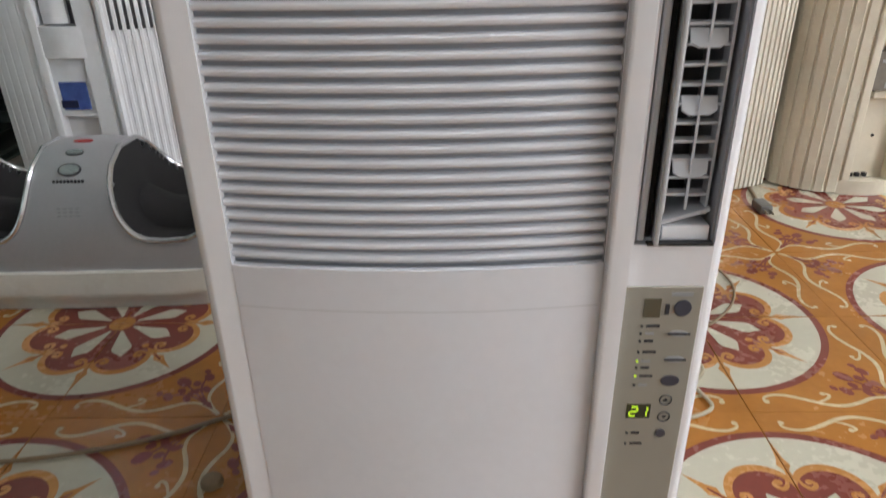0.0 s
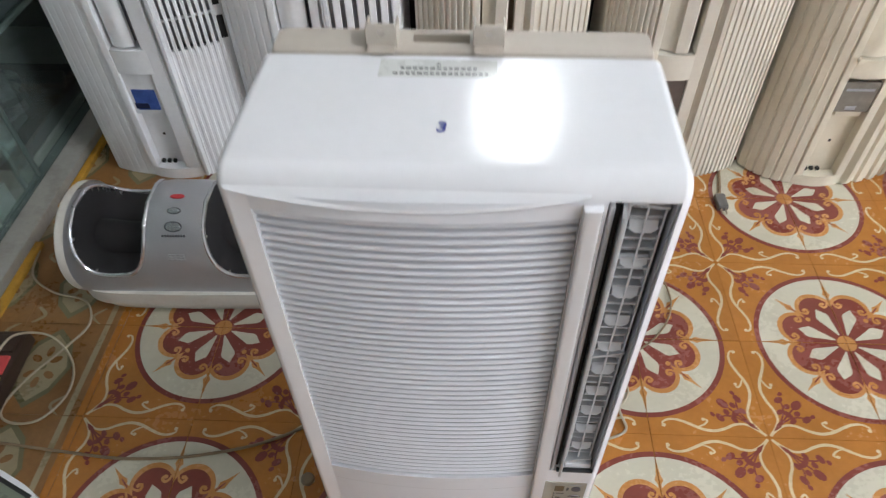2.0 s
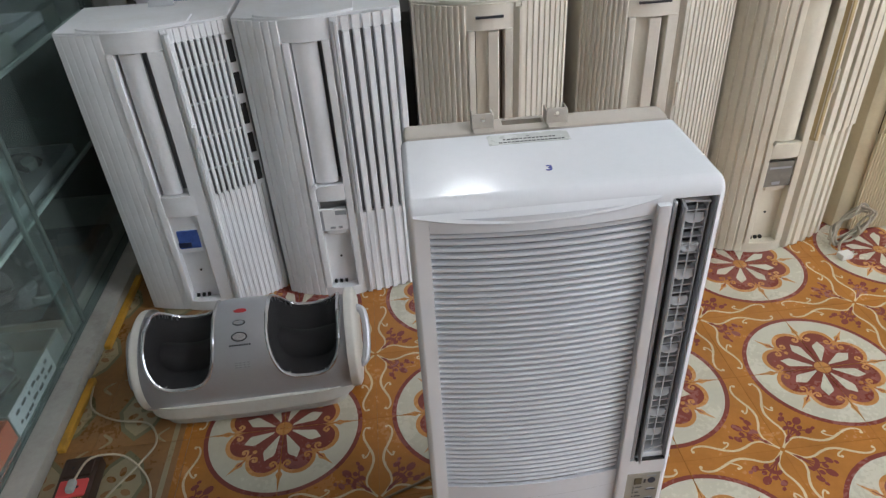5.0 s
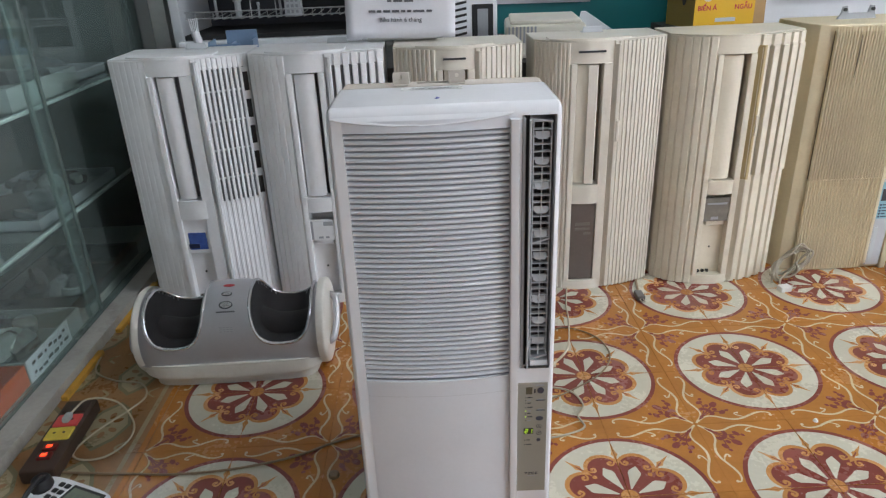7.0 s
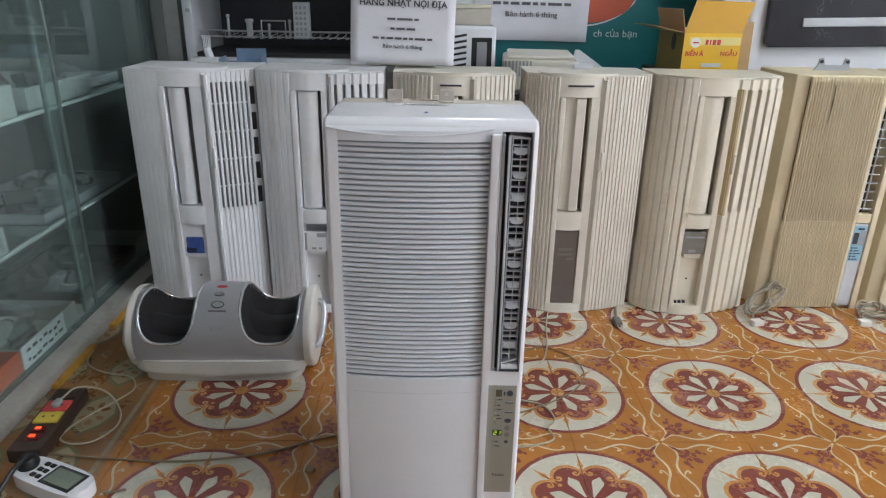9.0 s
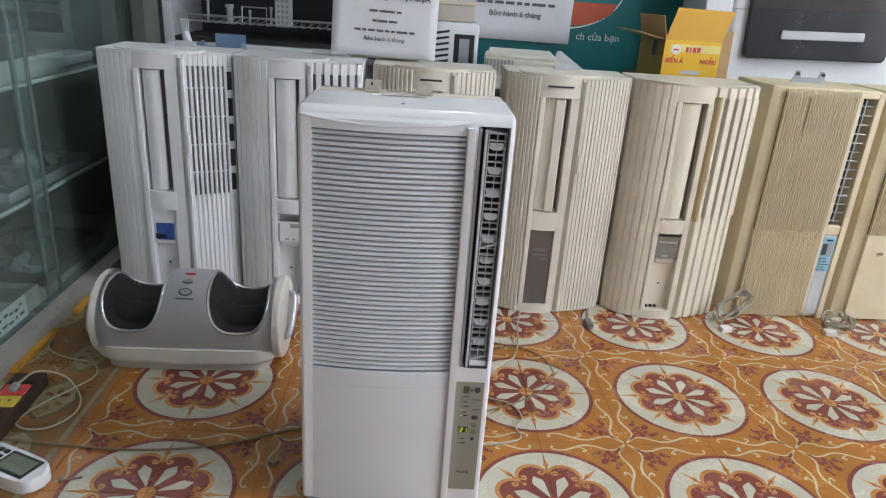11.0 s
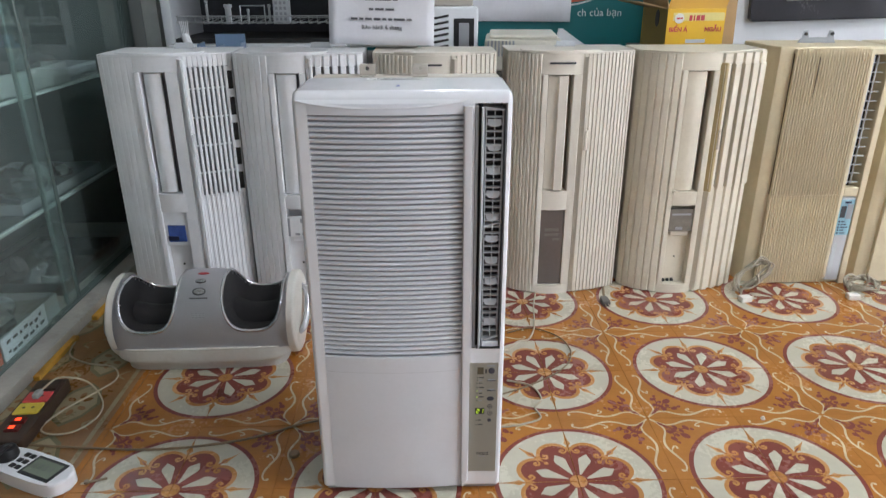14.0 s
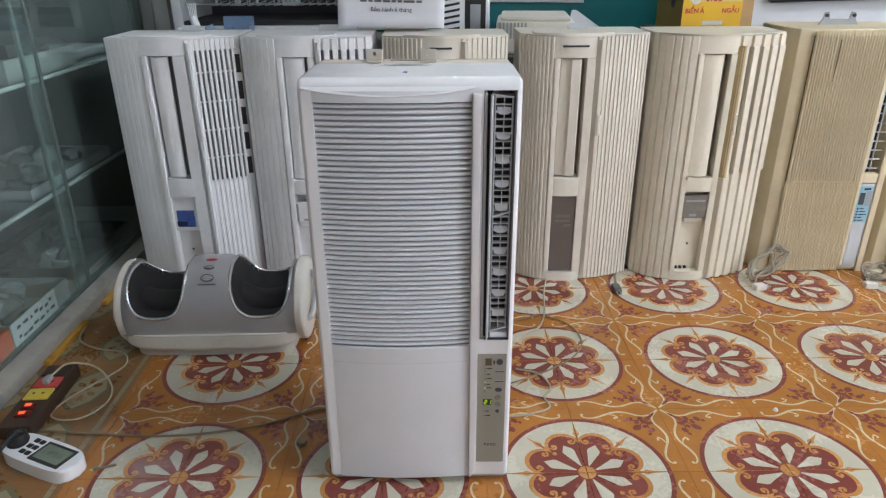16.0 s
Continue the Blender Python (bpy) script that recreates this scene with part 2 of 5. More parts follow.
def box(x0, x1, y0, y1, z0, z1, bevel=0.0, seg=2, bm=None):
    own = bmesh.new()
    bmesh.ops.create_cube(own, size=1.0, matrix=Matrix.Translation(((x0 + x1) / 2, (y0 + y1) / 2, (z0 + z1) / 2)) @ Matrix.Diagonal((x1 - x0, y1 - y0, z1 - z0, 1)))
    if bevel:
        bmesh.ops.bevel(own, geom=own.edges[:], offset=bevel, segments=seg, profile=0.5, affect="EDGES", clamp_overlap=True)
    return join(bm, own)


def join(bm, own):
    if bm is None:
        return own
    me = bpy.data.meshes.new("tmp")
    own.to_mesh(me)
    own.free()
    bm.from_mesh(me)
    bpy.data.meshes.remove(me)
    return bm


def prism(plan, z0, z1, bevel=0.0, seg=2, bm=None):
    """A flat outline (x, y), counter-clockwise from above, drawn up from z0 to z1; the rims are rounded."""
    own = bmesh.new()
    lo = [own.verts.new((x, y, z0)) for x, y in plan]
    hi = [own.verts.new((x, y, z1)) for x, y in plan]
    n = len(plan)
    own.faces.new(lo[::-1])
    own.faces.new(hi)
    for i in range(n):
        own.faces.new((lo[i], lo[(i + 1) % n], hi[(i + 1) % n], hi[i]))
    if bevel:
        rim = [e for e in own.edges if abs(e.verts[0].co.z - e.verts[1].co.z) < 1e-6]
        bmesh.ops.bevel(own, geom=rim, offset=bevel, segments=seg, profile=0.5, affect="EDGES", clamp_overlap=True)
    return join(bm, own)


def slab(outline, y0, y1, bevel=0.0, bm=None):
    """An outline (x, z) drawn from y0 to y1 (y1 > y0)."""
    own = bmesh.new()
    a = [own.verts.new((x, y0, z)) for x, z in outline]
    b = [own.verts.new((x, y1, z)) for x, z in outline]
    n = len(outline)
    own.faces.new(a)
    own.faces.new(b[::-1])
    for i in range(n):
        own.faces.new((a[i], b[i], b[(i + 1) % n], a[(i + 1) % n]))
    if bevel:
        rim = [e for e in own.edges if abs(e.verts[0].co.y - e.verts[1].co.y) < 1e-7 and e.verts[0].co.y < (y0 + y1) / 2]
        bmesh.ops.bevel(own, geom=rim, offset=bevel, segments=2, profile=0.5, affect="EDGES", clamp_overlap=True)
    return join(bm, own)


def cyl(c, r, depth, axis="z", seg=20, bm=None, r2=None, bevel=0.0):
    own = bmesh.new()
    turn = {"z": Matrix(), "y": Matrix.Rotation(radians(90), 4, "X"), "x": Matrix.Rotation(radians(90), 4, "Y")}[axis]
    bmesh.ops.create_cone(own, cap_ends=True, segments=seg, radius1=r, radius2=r if r2 is None else r2, depth=depth, matrix=Matrix.Translation(c) @ turn)
    if bevel:
        bmesh.ops.bevel(own, geom=[e for e in own.edges if len(e.link_faces) == 2 and any(len(f.verts) > 4 for f in e.link_faces)], offset=bevel, segments=2, profile=0.5, affect="EDGES")
    return join(bm, own)


def spline(points, step=8):
    """A smooth line through the points."""
    p = [Vector(q) for q in points]
    p = [p[0] * 2 - p[1]] + p + [p[-1] * 2 - p[-2]]
    out = []
    for i in range(1, len(p) - 2):
        for k in range(step):
            t = k / step
            out.append(0.5 * (2 * p[i] + (p[i + 1] - p[i - 1]) * t + (2 * p[i - 1] - 5 * p[i] + 4 * p[i + 1] - p[i + 2]) * t * t + (3 * p[i] - p[i - 1] - 3 * p[i + 1] + p[i + 2]) * t ** 3))
    return out + [p[-2]]


def tube(points, r, seg=8, bm=None, step=8, smooth=True):
    own = bmesh.new()
    line = spline(points, step) if smooth else [Vector(q) for q in points]
    rings, side = [], None
    for i, c in enumerate(line):
        d = (line[min(i + 1, len(line) - 1)] - line[max(i - 1, 0)]).normalized()
        side = (side or Vector((0.31, 0.17, 0.93))).copy()
        side = (side - d * side.dot(d)).normalized()
        up = d.cross(side)
        rings.append([own.verts.new(c + r * (math.cos(a) * side + math.sin(a) * up)) for a in [2 * math.pi * k / seg for k in range(seg)]])
    for a, b in zip(rings, rings[1:]):
        for k in range(seg):
            own.faces.new((a[k], a[(k + 1) % seg], b[(k + 1) % seg], b[k]))
    own.faces.new(rings[0][::-1])
    own.faces.new(rings[-1])
    return join(bm, own)


def grid(nu, nv, fn, bm=None, close_u=False):
    """A sheet of nu x nv quads; fn(u, v), both from 0 to 1, gives the place."""
    own = bmesh.new()
    cols = nu if close_u else nu + 1
    v = [[own.verts.new(fn(i / nu, j / nv)) for j in range(nv + 1)] for i in range(cols)]
    for i in range(nu):
        for j in range(nv):
            a, b = v[i], v[(i + 1) % cols]
            own.faces.new((a[j], b[j], b[j + 1], a[j + 1]))
    return join(bm, own)


def cut(ob, *cutters):
    """Takes the cutters' shapes out of ob's mesh."""
    ob.modifiers.clear()
    for bm in cutters:
        c = obj("cutter", bm, DARK_GAP, False)
        bpy.context.view_layer.update()
        c.matrix_world = ob.matrix_world
        md = ob.modifiers.new("cut", "BOOLEAN")
        md.operation, md.object, md.solver = "DIFFERENCE", c, "EXACT"
        bpy.context.view_layer.update()
        me = bpy.data.meshes.new_from_object(ob.evaluated_get(bpy.context.evaluated_depsgraph_get()))
        ob.modifiers.clear()
        ob.data = me
        bpy.data.objects.remove(c)
    ob.data.shade_smooth()
    ob.data.set_sharp_from_angle(angle=radians(32))
    return flat_faces(ob)


def words(name, text, size, m, mat, parent, depth=0.0004, align="CENTER", bold=0.0, label=""):
    """Flat lettering in the built-in font, as a mesh; it lies in the x, y plane of m."""
    cu = bpy.data.curves.new(name, "FONT")
    cu.body, cu.size, cu.align_x, cu.align_y, cu.extrude, cu.offset, cu.resolution_u = text, size, align, "CENTER", depth, bold, 2
    tmp = new("tmp", cu)
    bpy.context.view_layer.update()
    me = bpy.data.meshes.new_from_object(tmp.evaluated_get(bpy.context.evaluated_depsgraph_get()))
    bpy.data.objects.remove(tmp)
    me.materials.clear()
    me.materials.append(mat)
    ob = new(name, me)
    ob.parent = parent
    ob.matrix_basis = m
    return tagged(ob, label) if label else ob


FRONT = lambda x, y, z: pose(x, y, z, 90, 0, 0)

# ---- the room ----
def structure(name, bm, mat, label, category):
    return tagged(obj(name, bm, mat, False), label, category, "", "structure")


X0, X1, Y0, Y1, TOP = -1.42, 3.6, -3.0, 3.6, 2.9
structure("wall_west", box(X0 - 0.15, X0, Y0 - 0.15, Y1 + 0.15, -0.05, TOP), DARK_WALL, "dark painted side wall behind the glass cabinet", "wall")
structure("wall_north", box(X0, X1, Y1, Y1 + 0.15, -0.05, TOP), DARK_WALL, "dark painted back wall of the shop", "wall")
structure("wall_south", box(X0, X1, Y0 - 0.15, Y0, -0.05, TOP), WALL, "pale painted wall of the shop", "wall")
front = box(X1, X1 + 0.15, 0.4, Y1 + 0.15, -0.05, TOP)
box(X1, X1 + 0.15, Y0 - 0.15, -2.8, -0.05, TOP, bm=front)
box(X1, X1 + 0.15, -2.8, 0.4, 2.6, TOP, bm=front)
structure("wall_east", front, WALL, "shop front wall with a wide open doorway", "wall")
structure("ceiling", box(X0 - 0.15, X1 + 0.15, Y0 - 0.15, Y1 + 0.15, TOP, TOP + 0.15), CEIL, "plain white ceiling", "ceiling")
structure("ground", box(X1 + 0.15, 60, -40, 40, -0.15, -0.06), PLINTH, "grey pavement outside the shop front", "ground")

lamp = thing("ceiling_lamp", pose(0.33, 3.09, TOP), "unseen long white ceiling panel lamp, switched on", "lamp", "ceiling lamps")
part("frame", box(-0.17, 0.17, -0.37, 0.37, -0.045, -0.0005, 0.006), WHITE, lamp)
part("diffuser", box(-0.15, 0.15, -0.35, 0.35, -0.052, -0.0455, 0.002), LAMP_GLOW, lamp, "glowing rectangular panel")
# added fill lamp, out of view, that brightens the tops of the units
copy_thing(lamp, pose(1.75, -0.35, TOP))


# ---- the white window air conditioner ----
def air_conditioner(m):
    ac = thing("window_air_conditioner", m, "white portable window air conditioner with ribbed grille standing on tiles", "air conditioner")
    W, WR, H, F = 0.1665, 0.1745, 0.766, -0.012
    shell = box(-W, WR, F, 0.150, 0.010, H)
    lip = [e for e in shell.edges if all(abs(v.co.y - F) < 1e-6 and abs(v.co.z - H) < 1e-6 for v in e.verts)]
    bmesh.ops.bevel(shell, geom=lip, offset=0.019, segments=6, profile=0.5, affect="EDGES")
    rest = [e for e in shell.edges if len(e.link_faces) == 2 and e.calc_face_angle() > radians(40)]
    bmesh.ops.bevel(shell, geom=rest, offset=0.008, segments=3, profile=0.5, affect="EDGES", clamp_overlap=True)
    body = part("housing", shell, WHITE, ac)
    cut(body, box(-0.1440, 0.0980, -0.05, 0.006, 0.303, 0.7465), box(0.1160, 0.1665, -0.05, 0.060, 0.317, 0.748))
    # base in shaded grey: the recess's shade is in the colour
    part("base", box(-W + 0.006, WR - 0.006, F + 0.010, 0.145, 0.0, 0.014, 0.003), GREY_SLOT, ac, "recessed base, shade put into its grey")
    def bulge(x):
        return 0.010 * (1 - ((x + 0.023) / 0.1205) ** 2)

    # curved sheet close behind the slats; its grey paints the shade between them
    part("filter", grid(16, 1, lambda u, v: (lambda x: (x, F + 0.0072 - bulge(x), 0.300 + 0.436 * v))(-0.1438 + 0.2416 * u)), SLAT_SHADE, ac, "grey sheet behind the slats, coloured as the shade between them")
    # slats that bow towards the room
    n, z0, pitch = 47, 0.3083, 0.00901

    def slat_mesh():
        prof = [(0.005, -0.0006), (-0.0030, 0.0002), (-0.0044, 0.0016), (-0.0046, 0.0034), (-0.0030, 0.0050), (0.005, 0.0058)]
        return grid(16, len(prof) - 1, lambda u, v: (lambda x, q: (x, F + 0.0065 + q[0] - bulge(x), q[1]))(-0.1438 + 0.2416 * u, prof[round(v * (len(prof) - 1))]))
    first = part("slat", slat_mesh(), WHITE_TEX, ac)
    first.location.z = z0
    for i in range(1, n):
        s = new("slat", first.data)
        s.parent, s.location.z = ac, z0 + i * pitch

    # smooth fronts below and above the grille
    def front_sheet(za, zb, foot, rows):
        def at(u, v):
            x = -0.1438 + 0.2416 * u
            k = v * (rows + 1)
            if k > rows:
                return (x, F + 0.0050 - bulge(x) * foot(zb), zb) if foot(zb) > 0.5 else (x, F + 0.005, zb)
            z = za + (zb - za) * k / rows
            return (x, F - 0.0006 - bulge(x) * foot(z), z)
        return grid(16, rows + 1, at)
    low = front_sheet(0.014, 0.3044, lambda z: min(1, (z - 0.012) / 0.03 + 0.6), 12)
    box(-0.1436, 0.0976, F + 0.003, F + 0.014, 0.014, 0.300, bm=low)
    part("lower_panel", low, WHITE_TEX, ac, "plain textured lower front")
    seam = grid(16, 1, lambda u, v: (lambda x: (x, F - 0.0009 - bulge(x), 0.2735 + 0.0005 * v))(-0.1425 + 0.239 * u))
    part("seam", seam, GREY_LIGHT, ac)
    head = grid(16, 4, lambda u, v: (lambda x: (x, F + (0.0050 if v == 0 else -0.0006) - bulge(x) * (1 - 0.35 * max(0, v - 0.25)), 0.7314 + 0.0171 * max(0, v - 0.25) / 0.75))(-0.1438 + 0.2416 * u))
    part("upper_panel", head, WHITE_TEX, ac)

    # eyebrow over the grille
    def brow_at(u, v):
        x = -0.160 + 0.263 * u
        e = max(0.0, 1 - ((x + 0.0285) / 0.1315) ** 2)
        drop = (0.001 + 0.0120 * e ** 0.85) * v
        return (x, F + 0.0008 - (0.0022 * v + 0.0085 * e * v ** 0.9), 0.7540 - drop)
    brow = grid(28, 6, brow_at)
    grid(28, 1, lambda u, v: (lambda p: (p[0], p[1] + 0.012 * v, p[2] - 0.0004))(brow_at(u, 1.0)), bm=brow)
    part("eyebrow", brow, WHITE, ac, "curved lip over the grille")
    part("ridge", slab([(0.0985, 0.024), (0.1015, 0.012), (0.1115, 0.030), (0.1125, 0.30), (0.1125, 0.7445), (0.0985, 0.7445)], F - 0.0075, F + 0.006, 0.003), WHITE, ac, "raised upright ridge beside the grille")
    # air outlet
    # duct back and sides carry the shade inside the outlet in their colour
    part("outlet_back", box(0.1165, 0.1660, 0.054, 0.0595, 0.3175, 0.7475), DUCT, ac, "air duct, shade put into its colour")
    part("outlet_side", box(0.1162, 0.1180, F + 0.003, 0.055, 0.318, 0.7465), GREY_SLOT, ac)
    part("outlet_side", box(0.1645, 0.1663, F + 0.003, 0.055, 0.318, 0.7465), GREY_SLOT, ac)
    flap = slab([(0, 0.321), (0.0030, 0.321), (0.0030, 0.742), (0, 0.742)], -0.022, 0.006, 0.001)
    fl = part("flap", flap, GREY_LIGHT, ac, "long upright air flap")
    fl.matrix_basis = pose(0.1290, 0.000, 0, 0, 0, -10)
    part("flap_rail", box(0.1172, 0.1215, F - 0.001, 0.012, 0.320, 0.744, 0.001, 1), GREY_LIGHT, ac)
    # solid dark block for the shade in the slot beside the flap
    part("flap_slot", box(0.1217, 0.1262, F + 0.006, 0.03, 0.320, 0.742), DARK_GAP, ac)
    fins = 34
    z = [0.346 + i * (0.735 - 0.346) / fins for i in range(fins + 1)]
    bar = part("fin", box(0.1345, 0.1605, -0.0015, 0.0070, 0, 0.0017), GREY_LIGHT, ac)
    bar.location.z = z[0]
    for q in z[1:]:
        s = new("fin", bar.data)
        s.parent, s.location.z = ac, q
    leaf = part("deflector", slab([(-0.0105, 0), (-0.011, 0.009), (0.011, 0.0085), (0.0105, 0), (0.006, -0.003), (-0.006, -0.003)], 0.000, 0.0018, 0.0006), GREY_LIGHT, ac)
    leaf.matrix_basis = pose(0.1475, -0.0035, 0.362, -20)
    for k in range(1, 10):
        s = new("deflector", leaf.data)
        s.parent = ac
        s.matrix_basis = pose(0.1475, -0.0035, 0.362 + 0.0390 * k, -20 - 4 * (k % 3))
    part("rod", box(0.1467, 0.1481, -0.004, -0.0025, 0.338, 0.735), GREY_LIGHT, ac)
    for x in (0.1335, 0.1600):
        part("outlet_frame", box(x, x + 0.0016, -0.0025, 0.007, 0.334, 0.738), GREY_LIGHT, ac)
    part("outlet_shelf", slab([(0.1325, 0.328), (0.1625, 0.337), (0.1625, 0.3395), (0.1325, 0.3305)], -0.006, 0.03), GREY_LIGHT, ac)
    part("outlet_shelf", slab([(0.1325, 0.541), (0.1625, 0.550), (0.1625, 0.5525), (0.1325, 0.5435)], -0.0045, 0.03), GREY_LIGHT, ac)
    part("outlet_shelf", slab([(0.1325, 0.7385), (0.1625, 0.7345), (0.1625, 0.737), (0.1325, 0.741)], -0.0045, 0.03), GREY_LIGHT, ac)
    part("outlet_foot", box(0.1335, 0.1635, F + 0.004, 0.03, 0.3182, 0.328, 0.001), WHITE, ac)
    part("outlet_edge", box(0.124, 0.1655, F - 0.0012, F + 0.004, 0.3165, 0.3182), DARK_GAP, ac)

    # control panel
    panel = part("control_panel", box(0.1130, 0.1645, F - 0.0012, F + 0.002, 0.047, 0.287, 0.0006, 1), PANEL, ac, "grey control panel")

    y = F - 0.0012
    x, z = 0.1325, 0.271
    part("sensor_window", box(x - 0.0055, x + 0.0055, y - 0.0004, y + 0.001, z - 0.0072, z + 0.0072), paint("olive_window", (0.12, 0.11, 0.075), 0.2), panel)
    for x, z, rx, rz, mat in ((0.1525, 0.271, 0.0058, 0.0062, BUTTON), (0.1515, 0.212, 0.0066, 0.0045, BUTTON), (0.1505, 0.165, 0.0036, 0.0036, BUTTON), (0.1525, 0.251, 0.0062, 0.0024, GREY_SLOT), (0.1525, 0.230, 0.0062, 0.0024, GREY_SLOT)):
        b = part("button", cyl((0, 0, 0), 1.0, 1.0, "y", 20, bevel=0.1), mat, panel)
        b.matrix_basis = pose(x, y, z) @ Matrix.Diagonal((rx, 0.0016, rz, 1))
        if mat is GREY_SLOT:
            part("mark", box(x - 0.0075, x + 0.0075, y - 0.0011, y - 0.0007, z - 0.0008, z + 0.0008), INK, panel)
    for x, z in ((0.1508, 0.195), (0.1512, 0.180)):
        ring = grid(20, 4, lambda a, b: (x + (0.0042 + 0.0005 * math.cos(6.283 * b)) * math.cos(6.283 * a), y - 0.0002 - 0.0005 * math.sin(6.283 * b), z + (0.0042 + 0.0005 * math.cos(6.283 * b)) * math.sin(6.283 * a)), close_u=True)
        part("ring", ring, INK, panel)
        s = 1 if z > 0.19 else -1
        part("arrow", slab([(x - 0.0018, z - s * 0.0010), (x + 0.0018, z - s * 0.0010), (x, z + s * 0.0016)][::s], y - 0.0004, y + 0.0004), INK, panel)
    x, z = 0.1325, 0.185
    part("digit_window", box(x - 0.0085, x + 0.0085, y - 0.0004, y + 0.0005, z - 0.0062, z + 0.0062), paint("dim_display", (0.045, 0.05, 0.03), 0.3), panel)

    def digit(cx, lit):
        w, h, t = 0.0024, 0.0040, 0.0006
        seg = {"a": (0, h, 1), "g": (0, 0, 1), "d": (0, -h, 1), "f": (-w, h / 2, 0), "b": (w, h / 2, 0), "e": (-w, -h / 2, 0), "c": (w, -h / 2, 0)}
        bm = bmesh.new()
        for s in lit:
            sx, sz, flat = seg[s]
            a, b = (w * 0.85, t) if flat else (t, h * 0.42)
            box(cx + sx - a + sz * 0.12, cx + sx + a + sz * 0.12, y - 0.0009, y - 0.0005, z + sz - b, z + sz + b, bm=bm)
        return bm
    part("digit", digit(x - 0.0036, "abged"), LED_GREEN, panel, "green digit two")
    part("digit", digit(x + 0.0036, "bc"), LED_GREEN, panel, "green digit one")
    for i, z in enumerate((0.257, 0.251, 0.245, 0.236, 0.2285, 0.223, 0.216, 0.208, 0.165, 0.155)):
        x = 0.1270 if i < 8 else 0.1262
        lit = i in (4, 6)
        part("indicator", cyl((x, y - 0.0003, z), 0.0009, 0.0010, "y", 10), LED_GREEN if lit else INK, panel)
        part("mark", box(x + 0.003, x + (0.009 if i % 3 else 0.012), y - 0.0003, y, z - 0.0010, z + 0.0010), GREY_SLOT if i % 3 == 1 else INK, panel)
    x, z = 0.1500, 0.2815
    part("mark", box(x - 0.006, x + 0.008, y - 0.0003, y, z - 0.0014, z + 0.0014), GREY_SLOT, panel)
    x, z = 0.1425, 0.270
    part("mark", box(x - 0.0014, x + 0.0014, y - 0.0003, y, z - 0.004, z + 0.004), INK, panel)
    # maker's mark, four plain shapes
    x, z = 0.1385, 0.0885
    for k in range(4):
        cx = x - 0.0092 + 0.0062 * k
        bm = box(cx - 0.0024, cx + 0.0024, y - 0.0004, y, z + 0.0012, z + 0.0024)
        if k == 0:
            box(cx - 0.0007, cx + 0.0007, y - 0.0004, y, z - 0.0024, z + 0.0012, bm=bm)
        else:
            box(cx - 0.0024, cx - 0.0012, y - 0.0004, y, z - 0.0024, z + 0.0012, bm=bm)
            box(cx - 0.0012, cx + 0.0024, y - 0.0004, y, z - 0.0024, z - 0.0012, bm=bm)
        part("emblem", bm, INK, panel)
    part("mark", box(x - 0.006, x + 0.006, y - 0.0003, y, z - 0.0062, z - 0.0048), GREY_SLOT, panel)

    # top: sticker, pen mark, back plate with two hanging tabs
    part("sticker", box(-0.062, 0.036, 0.112, 0.138, H - 0.0002, H + 0.0004), paint("clear_sticker", (0.62, 0.64, 0.63), 0.25), ac, "clear sticker with two lines of print")
    bm = bmesh.new()
    for r, (a, b) in enumerate(((-0.044, 0.020), (-0.050, 0.030))):
        xx = a
        k = 0
        while xx < b:
            w = 0.0030 + 0.0012 * ((k * 7 + r * 3) % 4) / 3
            box(xx, xx + w, 0.1230 - 0.0075 * r, 0.1253 - 0.0075 * r, H + 0.0003, H + 0.0007, bm=bm)
            xx += w + 0.0014
            k += 1
    part("print", bm, INK, ac)
    part("arrow", slab([(-0.016, 0), (-0.010, 0), (-0.013, 0.004)], 0, 0.0004), INK, ac).matrix_basis = pose(0, 0.129, H + 0.0004, -90)
    words("pen_mark", "3", 0.017, pose(-0.005, 0.045, H + 0.0004, 0, 0, -8), PEN_BLUE, ac, 0.0002, bold=0.0004, label="blue pen mark")
    back = part("back_plate", box(-W + 0.004, WR - 0.004, 0.1505, 0.192, 0.010, H + 0.001, 0.008, 2), BACK_BEIGE, ac, "beige back half of the housing")
    cut(back, box(-0.038, 0.012, 0.164, 0.178, H - 0.008, H + 0.01))
    for x in (-0.0635, 0.0285):
        tab = part("hanging_tab", box(x - 0.0125, x + 0.0125, 0.156, 0.158, H + 0.001, H + 0.022, 0.0008, 1), BACK_BEIGE, ac, "beige metal tab with a hole")
        cut(tab, cyl((x, 0.157, H + 0.014), 0.0033, 0.02, "y", 14))
        for s in (-1, 1):
            part("tab_side", box(x + s * 0.0125 - 0.001, x + s * 0.0125 + 0.001, 0.156, 0.176, H + 0.0005, H + 0.019, 0.0005, 1), BACK_BEIGE, ac)
        part("tab_foot", box(x - 0.012, x + 0.012, 0.143, 0.157, H + 0.0012, H + 0.0028), BACK_BEIGE, ac)
    part("cord_boot", cyl((WR + 0.008, 0.075, 0.262), 0.006, 0.022, "x", 14, r2=0.0045), CORD, ac, "cream cord sleeve")
    return ac


air_conditioner(pose(0.0665, -0.0035, 0, 0, 0, -0.9))


